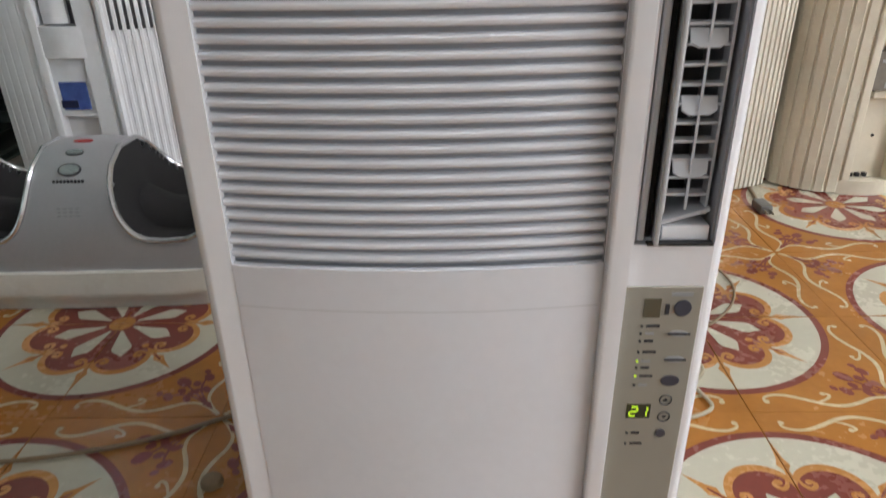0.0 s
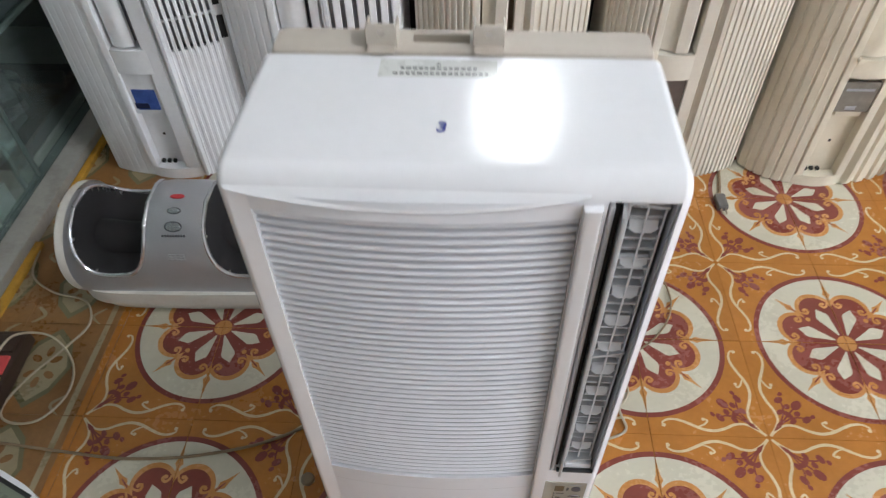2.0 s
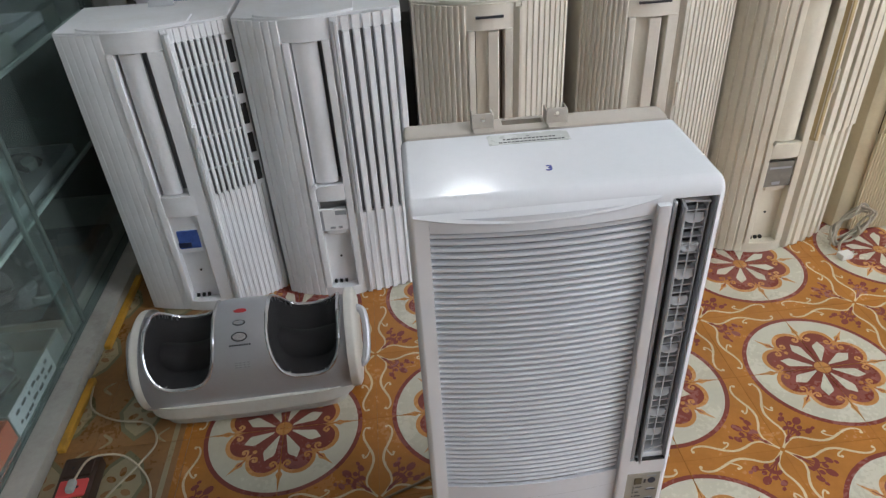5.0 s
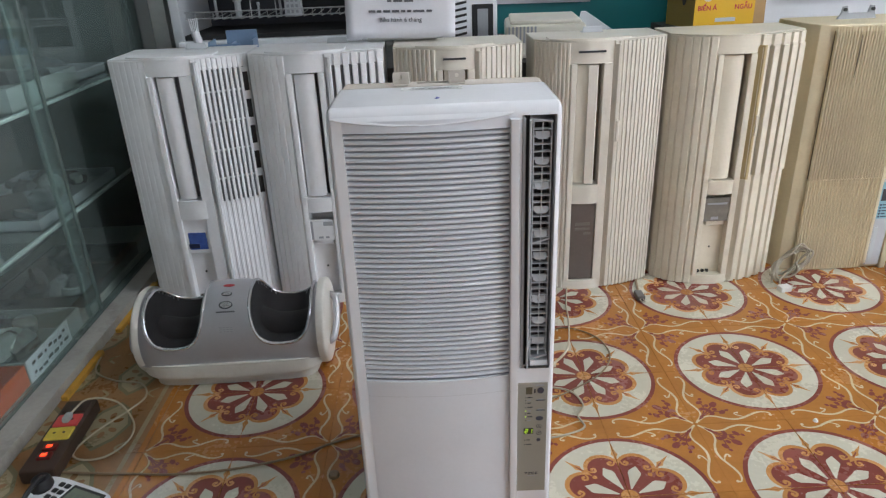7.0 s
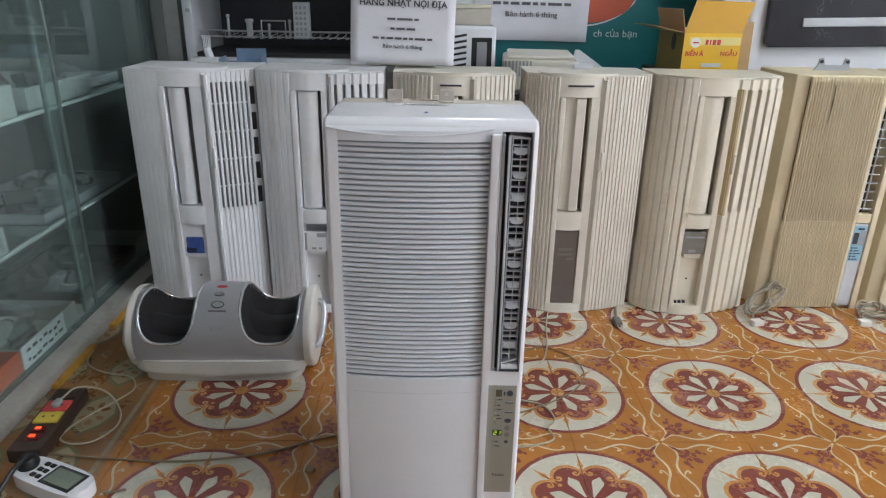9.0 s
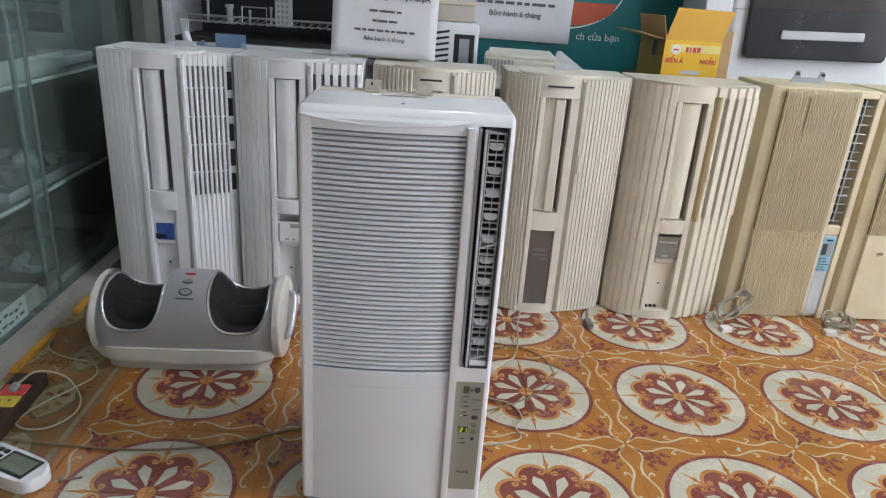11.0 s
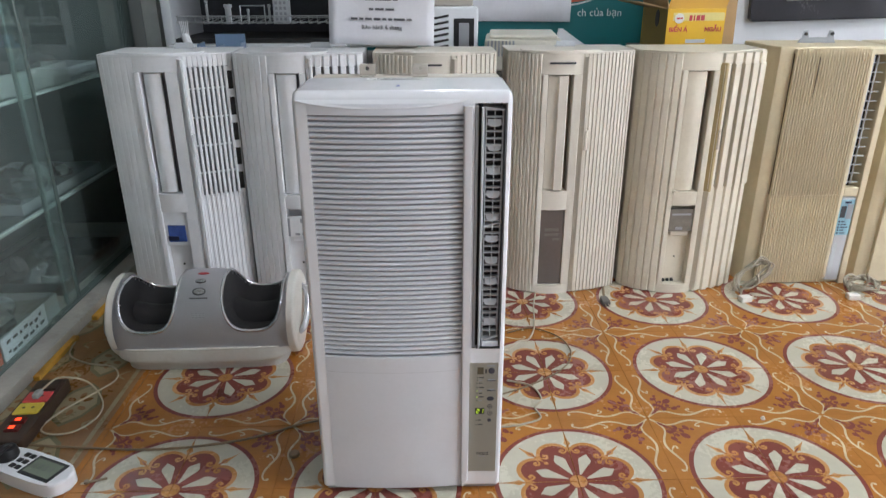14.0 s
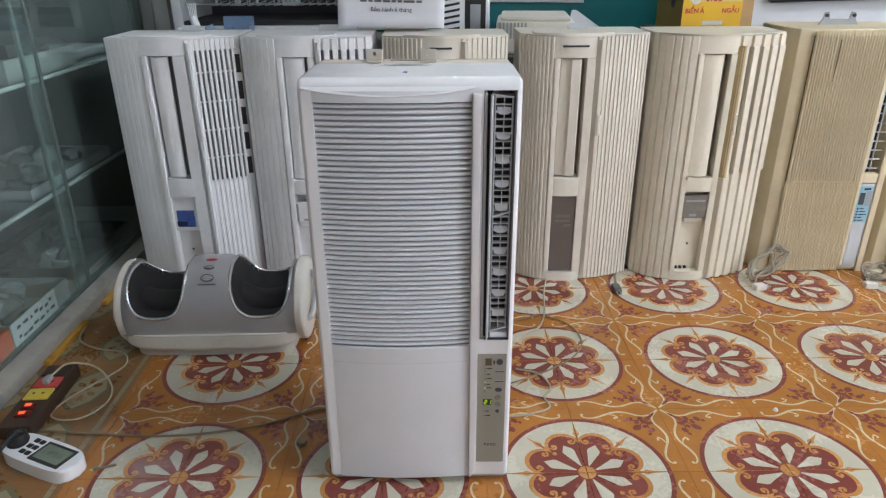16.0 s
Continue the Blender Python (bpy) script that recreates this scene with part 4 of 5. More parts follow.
# ---- the foot massager ----
def massager(m):
    t = thing("foot_massager", m, "silver and white foot massager with two black foot wells", "massager")
    L = 0.226

    def height(x):
        return 0.165 * (0.80 + 0.20 * math.exp(-(x / 0.085) ** 4)) + 0.012 * math.exp(-((abs(x) - 0.20) / 0.04) ** 2)

    def slim(x):
        return 1 - 0.10 * max(0.0, (abs(x) - 0.165) / 0.067) ** 2

    def skin(x, a, inset=0.0):
        ry, rz = 0.108 * slim(x) - inset, height(x) + 0.0 - inset
        ca, sa = math.cos(a), math.sin(a)
        return (x, -ry * math.copysign(abs(ca) ** 0.85, ca), 0.062 + max(rz, 0.01) * abs(sa) ** 0.9)

    def well(x, a):
        """Below 1 inside a foot well."""
        u = (abs(x) - 0.1285) / 0.0735
        v = (a - 1.42) / 1.10
        return abs(u) ** 3.6 + abs(v) ** 3.6

    nu, nv = 132, 60
    shell, pockets = bmesh.new(), (bmesh.new(), bmesh.new())
    A0, A1 = 0.0, math.pi
    sv, pv = {}, {}

    def vert(bm, store, i, j, inside):
        if (i, j) not in store:
            x = -L + 2 * L * i / nu
            a = A0 + (A1 - A0) * j / nv
            w = well(x, a)
            deep = 0.062 * min(1, max(0, (1.0 - w)) * 2.2) if inside else 0.0
            store[(i, j)] = bm.verts.new(skin(x, a, deep))
        return store[(i, j)]
    for i in range(nu):
        for j in range(nv):
            x, a = -L + 2 * L * (i + 0.5) / nu, A0 + (A1 - A0) * (j + 0.5) / nv
            ins = well(x, a) < 1
            bm, st = (pockets[x > 0], pv) if ins else (shell, sv)
            bm.faces.new([vert(bm, st, *q, ins) for q in ((i, j), (i + 1, j), (i + 1, j + 1), (i, j + 1))])
    part("shell", shell, SILVER, t, "silver painted shell")
    for pocket in pockets:
        part("foot_well", pocket, FABRIC, t, "black fabric foot well")
    for s in (-1, 1):
        loop = []
        for k in range(49):
            b = 2 * math.pi * k / 48
            cu, cv = math.cos(b), math.sin(b)
            u, v = math.copysign(abs(cu) ** (2 / 3.6), cu), math.copysign(abs(cv) ** (2 / 3.6), cv)
            loop.append(skin(s * (0.1285 + 0.074 * u), 1.42 + 1.105 * v, -0.001))
        part("rim", tube(loop, 0.0042, 8, smooth=False), CHROME, t, "bright rim of a foot well")

    def base(u, v):
        a = 2 * math.pi * u
        ca, sa = math.cos(a), math.sin(a)
        # a narrow foot, a step outwards, then an upright band
        w = max(0.0, min(1.0, (v - 0.06) / 0.40))
        w = w * w * (3 - 2 * w)
        x = (L + 0.001) * (0.90 + 0.10 * w) * math.copysign(abs(ca) ** 0.22, ca)
        y = (0.094 + 0.017 * w) * slim(x) * math.copysign(abs(sa) ** 0.35, sa)
        lift = 0.016 * abs(x / L) ** 3 * (1 - v) * (v > 0.15)
        return (x, y * (1 + 0.06 * (1 - (x / L) ** 2)), 0.066 * v + lift)
    bm = grid(72, 12, base, close_u=True)
    bmesh.ops.contextual_create(bm, geom=[e for e in bm.edges if e.is_boundary and e.verts[0].co.z < 0.001])
    bmesh.ops.contextual_create(bm, geom=[e for e in bm.edges if e.is_boundary])
    part("base", bm, MASS_WHITE, t, "off-white scuffed base")
    for s in (-1, 1):
        def disc(u, v):
            a = 2 * math.pi * u
            # a short rim, a rounded edge, then a nearly flat face
            r, out = ((1.0, 0.012 * v / 0.2) if v < 0.2 else (1 - 0.10 * ((v - 0.2) / 0.3) ** 2, 0.012 + 0.010 * ((v - 0.2) / 0.3) ** 0.6) if v < 0.5 else (0.9 * (1 - (v - 0.5) / 0.5), 0.022 + 0.004 * (v - 0.5) / 0.5))
            return (s * (L - (0.010 if s > 0 else 0.019) + out), 0.1135 * r * math.cos(a), 0.111 + 0.107 * r * math.sin(a))
        d = part("end_cap", grid(40, 20, disc, close_u=True), MASS_WHITE, t, "round off-white end cap")
        part("grip", tube([(s * (L + 0.010), -0.062, 0.080), (s * (L + 0.024), -0.050, 0.090), (s * (L + 0.030), -0.010, 0.128), (s * (L + 0.026), 0.020, 0.160), (s * (L + 0.010), 0.030, 0.168)], 0.009, 10), SILVER, d, "silver carrying grip")
    # buttons and print on the hump

    def on(x, a, name, sx, sy, mat, ring=False):
        p = Vector(skin(x, a))
        q = Vector(skin(x, a + 0.02))
        d = (q - p).normalized()
        nrm = Vector((1, 0, 0)).cross(d)
        m3 = Matrix((Vector((1, 0, 0)), d, nrm)).transposed().to_4x4()
        m3.translation = p
        b = part(name, cyl((0, 0, 0), 1, 1, "z", 20, bevel=0.1), mat, t)
        b.matrix_basis = m3 @ Matrix.Diagonal((sx, sy, 0.005 if "face" in name else 0.003, 1))
        return m3
    on(0.0, 1.50, "button", 0.014, 0.0055, RED)
    on(0.0, 1.24, "button", 0.013, 0.0065, INK)
    on(0.0, 1.24, "button_face", 0.0115, 0.0050, CHROME)
    on(0.0, 0.98, "button", 0.0165, 0.0100, INK)
    on(0.0, 0.98, "button_face", 0.0140, 0.0080, CHROME)
    for k in range(9):
        m3 = on(-0.020 + 0.005 * k, 0.84, "letter_bar", 0.0019, 0.0022, INK)
    for r in range(3):
        for k in range(4):
            on(-0.013 + 0.0085 * k, 0.56 - 0.035 * r, "print_bar", 0.0035, 0.0009, GREY_SLOT)
    return t


massager(pose(-0.464, 0.545, 0, 0, 0, 1.0))


# ---- socket bar and energy meter beside the cabinet ----
t = thing("power_strip", pose(-0.788, 0.238, 0, 0, 0, 3), "dark brown power strip with coloured sockets, lit red", "power strip")
part("bar", box(-0.036, 0.036, -0.120, 0.120, 0, 0.034, 0.006), BROWN_PL, t)
for y, mat, nm in ((0.088, BROWN_PL, "socket"), (0.040, PINKRED, "socket"), (-0.005, YELLOW, "socket")):
    s = part("socket", box(-0.027, 0.027, y - 0.020, y + 0.020, 0.030, 0.0385, 0.003), mat, t)
    for dx in (-0.010, 0.010):
        part("hole", cyl((dx, y, 0.0385), 0.0032, 0.001, seg=10), BLACK, s)
for y in (-0.050, -0.078):
    part("switch", box(-0.014, 0.016, y - 0.010, y + 0.010, 0.030, 0.040, 0.003), paint("dark_red_switch", (0.10, 0.012, 0.01), 0.3), t)
    part("neon", box(-0.006, 0.006, y - 0.0045, y + 0.0045, 0.0395, 0.0406, 0.0003), LED_RED, t, "glowing red switch lamp")

c = thing("extension_lead", pose(0, 0, 0), "cream cord plugged into the power strip", "cord")
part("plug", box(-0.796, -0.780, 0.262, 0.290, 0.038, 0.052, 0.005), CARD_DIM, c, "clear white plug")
part("cable", tube([(-0.787, 0.288, 0.046), (-0.768, 0.335, 0.050), (-0.715, 0.350, 0.030), (-0.665, 0.310, 0.006), (-0.645, 0.245, 0.0045), (-0.672, 0.190, 0.0045), (-0.720, 0.180, 0.0045), (-0.752, 0.205, 0.0045), (-0.735, 0.270, 0.0045), (-0.690, 0.345, 0.0045), (-0.668, 0.40, 0.0045), (-0.70, 0.455, 0.0045), (-0.775, 0.475, 0.0045), (-0.84, 0.52, 0.0045), (-0.86, 0.60, 0.0045)], 0.0023, 8), CORD, c)

t = thing("energy_meter", pose(-0.682, 0.046, 0, 0, 0, -24), "white plug-in energy meter with a grey display", "energy meter")
plan = []
for k in range(40):
    a = 2 * math.pi * k / 40
    plan.append((0.094 * math.copysign(abs(math.cos(a)) ** 0.55, math.cos(a)), 0.036 * math.copysign(abs(math.sin(a)) ** 0.55, math.sin(a))))
part("case", prism(plan, 0, 0.030, 0.006, 3), WHITE, t)
part("bezel", box(-0.012, 0.070, -0.026, 0.028, 0.0295, 0.0312, 0.002), BLACK, t)
part("display", box(-0.005, 0.063, -0.019, 0.021, 0.031, 0.0318), LCD, t, "grey-green display with dark digits")
for k in range(4):
    part("digit_bar", box(0.002 + 0.014 * k, 0.010 + 0.014 * k, -0.004, 0.010, 0.0318, 0.0321), paint("faint_digit", (0.12, 0.14, 0.11), 0.3), t)
for i in range(2):
    for k in range(3):
        part("key", box(-0.044 + 0.015 * i, -0.032 + 0.015 * i, -0.020 + 0.017 * k, -0.009 + 0.017 * k, 0.029, 0.0325, 0.002), BLACK, t)
part("socket_ring", cyl((-0.070, 0, 0.030), 0.020, 0.004, seg=24, bevel=0.001), BLACK, t)
t2 = thing("extension_lead", pose(-0.745, 0.077, 0.032, 0, 0, 0), "black plug and cord in the energy meter", "cord")
part("plug", cyl((0, 0, 0.010), 0.021, 0.020, seg=20, r2=0.017, bevel=0.003), BLACK, t2)
part("cable", tube([(0.006, 0.006, 0.016), (0.004, -0.012, 0.026), (-0.002, -0.05, 0.022), (-0.010, -0.10, 0.0), (-0.018, -0.15, -0.024), (-0.030, -0.25, -0.0270), (-0.05, -0.5, -0.0270)], 0.0050, 8), BLACK, t2)
t3 = thing("screw", pose(-0.572, 0.025, 0), "small rusty screw on the tiles", "screw")
part("shank", tube([(0, 0, 0.003), (0.035, 0.012, 0.003)], 0.0025, 7, smooth=False), CORD_OLD, t3)
part("head", cyl((0, 0, 0.005), 0.005, 0.005, seg=10), CORD_OLD, t3)
t3 = thing("rubber_foot", pose(-0.177, 0.098, 0, 0, 0, 12), "small grey rubber foot lying on the tiles", "rubber foot")
part("pad", cyl((0, 0, 0.004), 0.012, 0.008, seg=16, r2=0.010, bevel=0.002), CORD_OLD, t3)
t3 = thing("crumb", pose(0.86, 0.19, 0), "white chip of plaster on the tiles", "debris")
part("chip", cyl((0, 0, 0.003), 0.006, 0.006, seg=6, r2=0.003), CARD_WHITE, t3)


# ---- the glass cabinet ----
def cabinet():
    CX, CB, C0, C1, CH = -0.93, -1.40, -0.45, 1.50, 1.90
    t = thing("glass_cabinet", pose(0, 0, 0), "aluminium shop cabinet with sliding glass doors and full shelves", "cabinet")
    part("plinth", box(CB, CX + 0.056, C0, C1, 0, 0.034, 0.004), PLINTH, t, "worn stained plinth")
    part("back", box(CB, CB + 0.012, C0, C1, 0.034, CH), CAB_BACK, t)
    part("side", box(CB, CX, C1 - 0.012, C1, 0.034, CH), CAB_BACK, t)
    part("side", box(CB, CX, C0, C0 + 0.012, 0.034, CH), CAB_BACK, t)
    part("top", box(CB, CX, C0, C1, CH, CH + 0.02), ALU, t)
    part("bottom_rail", box(CX - 0.022, CX + 0.003, C0, C1, 0.034, 0.041, 0.002, 1), STILE, t)
    part("top_rail", box(CX - 0.030, CX + 0.004, C0, C1, CH - 0.035, CH, 0.002, 1), ALU, t)
    for z in (0.320, 0.628, 0.925, 1.24, 1.55):
        part("shelf", box(CB + 0.012, CX - 0.045, C0 + 0.012, C1 - 0.012, z, z + 0.006), GLASS, t, "glass shelf").visible_shadow = False
        part("shelf_edge", box(CX - 0.045, CX - 0.036, C0 + 0.012, C1 - 0.012, z - 0.002, z + 0.008, 0.001, 1), SHELF_GLASS, t, "pale edge of a glass shelf")
    for y0, y1, x in ((C0 + 0.01, 0.80, CX - 0.004), (0.745, C1 - 0.01, CX - 0.018)):
        d = part("door", box(x - 0.004, x, y0, y1, 0.042, CH - 0.037), GLASS, t, "sliding glass door")
        d.visible_shadow = False
        for y in ((y1 - 0.012, y1) if y1 < 1 else (y0, y0 + 0.012)), :
            part("stile", box(x - 0.007, x + 0.003, y[0], y[1], 0.041, CH - 0.036, 0.002, 1), STILE, d, "polished edge of the door")
    for y0, y1 in ((0.40, 0.61), (0.72, 1.02)):
        t3 = thing("edge_strip", pose(0, 0, 0), "worn yellow edging strip along the cabinet's foot", "edging", "edging strips")
        part("strip", box(CX + 0.0575, CX + 0.074, y0, y1, 0.0, 0.014, 0.002, 1), STRIP_YELLOW, t3)


cabinet()


def tray(x, y, z, lx, ly, h, label, mat, fill, seed, rz=0):
    """An open cardboard tray filled with small odds and ends."""
    rnd = random.Random(seed)
    t = thing("storage_box", pose(x, y, z, 0, 0, rz), label, "box", "boxes in the cabinet")
    w = 0.004
    part("floor", box(-lx, lx, -ly, ly, 0, w), mat, t)
    part("side", box(-lx, lx, -ly, -ly + w, 0, h), mat, t)
    part("side", box(-lx, lx, ly - w, ly, 0, h), mat, t)
    part("front", box(lx - w, lx, -ly + w, ly - w, 0, h), mat, t)
    part("back", box(-lx, -lx + w, -ly + w, ly - w, 0, h * 1.1), mat, t)
    for i in range(fill):
        kind = rnd.choice(("part", "bag", "disc"))
        a, b, c2 = rnd.uniform(0.02, 0.05), rnd.uniform(0.02, 0.05), rnd.uniform(0.015, 0.04)
        px, py = rnd.uniform(-lx + 0.06, lx - 0.06), rnd.uniform(-ly + 0.06, ly - 0.06)
        m2 = rnd.choice((CLUTTER_DARK, CLUTTER_DARK, PLASTIC_BAG, DUCT, CARD_DIM))
        if kind == "disc":
            bm = cyl((0, 0, 0), a * 0.8, c2 * 0.7, seg=16, bevel=0.003)
        elif kind == "bag":
            bm = grid(10, 6, lambda u, v: (a * math.cos(6.283 * u) * math.sin(3.1416 * v) * (1 + 0.25 * noise.noise((u * 5, v * 5, seed + i))), b * math.sin(6.283 * u) * math.sin(3.1416 * v), c2 * math.cos(3.1416 * v) * (1 + 0.4 * noise.noise((u * 7, v * 6, seed - i)))), close_u=True)
        else:
            bm = box(-a, a, -b, b, -c2 / 2, c2 / 2, 0.005)
        o = part("spare_part", bm, m2, t)
        o.matrix_basis = pose(px, py, h * 0.55 + c2 * 0.5, rnd.uniform(-25, 25), rnd.uniform(-25, 25), rnd.uniform(0, 180))
    return t


def note(m, w, h, label, lines, seed, parent_name="paper_note"):
    rnd = random.Random(seed)
    t = thing(parent_name, m, label, "note")
    part("sheet", box(-w / 2, w / 2, -h / 2, h / 2, 0, 0.001), PAPER, t)
    for r in range(lines):
        x = -w * 0.40
        yy = h * (0.5 - (r + 0.8) / (lines + 0.6))
        while x < w * 0.36:
            l = rnd.uniform(0.008, 0.022)
            b = part("pen_stroke", box(x, x + l, yy - 0.004, yy + 0.004, 0.001, 0.0014), INK, t)
            b.matrix_basis = Matrix.Translation((0, rnd.uniform(-0.004, 0.004), 0))
            x += l + rnd.uniform(0.006, 0.012)
    return t


tray(-1.098, 0.16, 0.034, 0.15, 0.26, 0.062, "orange storage tray filled with spare parts", ORANGE_BOX, 16, 2)
# the white trays take the dimmed card, with the cabinet's shade in its colour
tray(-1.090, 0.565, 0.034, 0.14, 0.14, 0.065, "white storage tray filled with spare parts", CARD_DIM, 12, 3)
note(pose(-0.946, 0.526, 0.069, 90, 0, 90), 0.205, 0.068, "white note with handwriting on the cabinet tray", 2, 5)
note(pose(-0.976, 0.22, 0.121, 90, 0, 90), 0.11, 0.050, "small white handwritten note in the cabinet", 1, 6)
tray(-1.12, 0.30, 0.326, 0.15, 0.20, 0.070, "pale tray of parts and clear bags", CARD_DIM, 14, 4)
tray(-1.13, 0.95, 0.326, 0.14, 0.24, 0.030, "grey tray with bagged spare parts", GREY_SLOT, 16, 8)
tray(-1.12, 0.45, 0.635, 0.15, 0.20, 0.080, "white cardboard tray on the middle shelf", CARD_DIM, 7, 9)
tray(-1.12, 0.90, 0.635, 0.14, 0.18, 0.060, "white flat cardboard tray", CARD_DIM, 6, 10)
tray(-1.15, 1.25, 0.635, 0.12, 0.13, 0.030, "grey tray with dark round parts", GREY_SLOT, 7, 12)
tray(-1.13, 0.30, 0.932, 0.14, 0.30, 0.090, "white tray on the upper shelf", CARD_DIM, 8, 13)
tray(-1.13, 1.02, 0.034, 0.14, 0.20, 0.040, "dark tray low in the cabinet", CLUTTER_DARK, 12, 14)


# ---- behind the row: bench, dish dryer, banner, boxes ----
t = thing("bench", pose(0, 0, 0), "low dark wooden bench behind the air conditioners", "bench")
part("top", box(-0.80, 3.2, 1.22, 2.10, 0.600, 0.630, 0.004), WOOD, t)
# two added boards that keep the floor behind out of the cabinet glass's reflection
part("front_board", box(-0.80, 3.2, 1.235, 1.250, 0.0, 0.600), WOOD, t)
part("end_board", box(-0.80, -0.785, 1.2505, 2.09, 0.0, 0.600), WOOD, t)
for x in (-0.75, 0.4, 1.7, 3.1):
    for y in (1.29, 2.04):
        part("leg", box(x - 0.03, x + 0.03, y - 0.03, y + 0.03, 0, 0.600, 0.003), WOOD, t)

t = thing("post", pose(-0.845, 1.56, 0), "grey steel post beside the cabinet", "post")
part("shaft", box(-0.055, 0.0, -0.03, 0.03, 0, TOP, 0.004), ALU, t)


def dish_dryer(m):
    t = thing("dish_dryer", m, "white tabletop dish dryer with its dark lid raised", "dish dryer")
    part("tray_base", box(-0.31, 0.31, 0.0, 0.42, 0.0, 0.085, 0.01), WHITE, t)
    part("side", box(-0.325, -0.290, 0.02, 0.42, 0.03, 0.62, 0.008), GREY_LIGHT, t)
    part("side", box(0.290, 0.325, 0.02, 0.42, 0.03, 0.62, 0.008), GREY_LIGHT, t)
    part("inside_back", box(-0.29, 0.29, 0.36, 0.42, 0.085, 0.60), paint("dark_lining", (0.055, 0.057, 0.070), 0.4, vary=0.2), t, "dark lining")
    part("inside_floor", box(-0.29, 0.29, 0.03, 0.36, 0.085, 0.10), DARK_GAP, t)
    lid = part("lid", box(-0.295, 0.295, -0.03, 0.10, 0.318, 0.56, 0.012), paint("smoked_lid", (0.055, 0.048, 0.062), 0.2, vary=0.1), t, "smoked dark lid")
    part("lid_edge", box(-0.300, 0.300, -0.036, -0.028, 0.306, 0.324, 0.003), GREY_SLOT, lid)
    part("hinge", cyl((-0.30, 0.01, 0.24), 0.007, 0.012, "y", 10), GREY_SLOT, t)
    for z, y in ((0.155, 0.02), (0.175, 0.02), (0.155, 0.30)):
        part("wire", tube([(-0.275, y, z), (0.275, y, z)], 0.0022, 6, smooth=False), STEEL, t)
    for k in range(19):
        x = -0.27 + 0.03 * k
        part("wire", tube([(x, 0.02, 0.178), (x, 0.02, 0.150), (x, 0.15, 0.146), (x, 0.30, 0.150)], 0.0015, 5, smooth=False), STEEL, t)
    return t


dish_dryer(pose(-0.470, 1.40, 0.630))
for k, (x, w, h, mat, lab) in enumerate(((-0.66, 0.010, 0.075, STEEL, "steel utensil"), (-0.585, 0.022, 0.060, GREY_LIGHT, "pale plastic beaker"), (-0.515, 0.008, 0.045, GREY_LIGHT, "small pale utensil"), (-0.44, 0.009, 0.06, GREY_LIGHT, "pale plastic spatula"))):
    t = thing("utensil", pose(x, 1.50, 0.775), lab + " standing in the dish rack", "utensil", "utensils in the rack")
    part("shaft", cyl((0, 0, h / 2), w / 2, h, seg=12, bevel=0.002), mat, t)
    part("tip", cyl((0, 0, h), w * 0.7, 0.012, seg=12, bevel=0.003), mat, t)
t = thing("cutlery_basket", pose(-0.395, 1.50, 0.775), "pale slotted cutlery basket in the dish rack", "basket")
b = part("basket", box(-0.028, 0.028, -0.02, 0.02, 0, 0.125, 0.004), GREY_LIGHT, t)
for i in range(6):
    for k in range(3):
        part("slot", box(-0.020 + 0.015 * k, -0.011 + 0.015 * k, -0.0215, -0.018, 0.012 + 0.018 * i, 0.022 + 0.018 * i), GREY_SLOT, t)
t = thing("plate", pose(-0.485, 1.47, 0.775, 0, 0, 0), "pale square-edged dish in the wire rack", "plate")
part("dish", tube([(-0.05, 0, 0), (-0.05, 0, 0.062), (0.035, 0, 0.062), (0.035, 0, 0.0)], 0.003, 6, smooth=False), STEEL, t)
t = thing("tray", pose(-0.565, 1.30, 0.668, 0, 0, 4), "pale blue plastic tray with a divider on the bench", "tray")
part("floor", box(-0.068, 0.068, -0.048, 0.048, -0.038, -0.034), BLUE_TRAY, t)
part("front", box(-0.070, 0.030, -0.054, -0.048, -0.038, 0.052, 0.002), BLUE_TRAY, t)
part("front", box(0.031, 0.070, -0.054, -0.048, -0.038, 0.038, 0.002), BLUE_TRAY, t)
part("back", box(-0.030, 0.070, 0.048, 0.054, -0.038, 0.084, 0.002), BLUE_TRAY, t)
for x in (-0.070, 0.064):
    part("side", box(x, x + 0.006, -0.0475, 0.0475, -0.038, 0.060, 0.002), BLUE_TRAY, t)
part("divider", box(-0.004, 0.001, -0.0475, 0.0475, -0.034, 0.050, 0.001), BLUE_TRAY, t)
t = thing("brush", pose(-0.685, 1.32, 0.63), "white plastic brush standing on the bench", "brush")
part("handle", tube([(0, 0, 0.0), (0.006, 0, 0.07), (-0.004, 0, 0.125)], 0.014, 10), WHITE, t)
for k in range(5):
    part("bristle", tube([(-0.012 + 0.005 * k, 0, 0.125), (-0.016 + 0.0065 * k, 0, 0.165)], 0.0018, 6, smooth=False), WHITE, t)

# banner on the wall panel
BY = 1.78
t = thing("shop_banner", pose(0, BY, 0), "teal and white shop banner stretched behind the goods", "banner")
# unseen upper stretch, raised to block part of the lamp's reflection
part("cloth", box(-0.12, 1.46, 0.0, 0.02, 0.655, 1.90), TEAL, t, "teal cloth")
part("white_field", box(-0.12, 0.66, -0.004, -0.0005, 0.79, 1.90), SIGN_WHITE, t, "white field")
words("lettering", "MOBILE", 0.235, FRONT(0.155, -0.006, 1.005) @ Matrix.Diagonal((0.66, 1, 1, 1)), TEAL_INK, t, 0.0005, bold=0.010)
for x, mat in ((0.235, YELLOW), (0.262, NAVY), (0.292, CARD)):
    part("stripe", box(x, x + 0.018, -0.0075, -0.0065, 0.92, 1.60), mat, t)
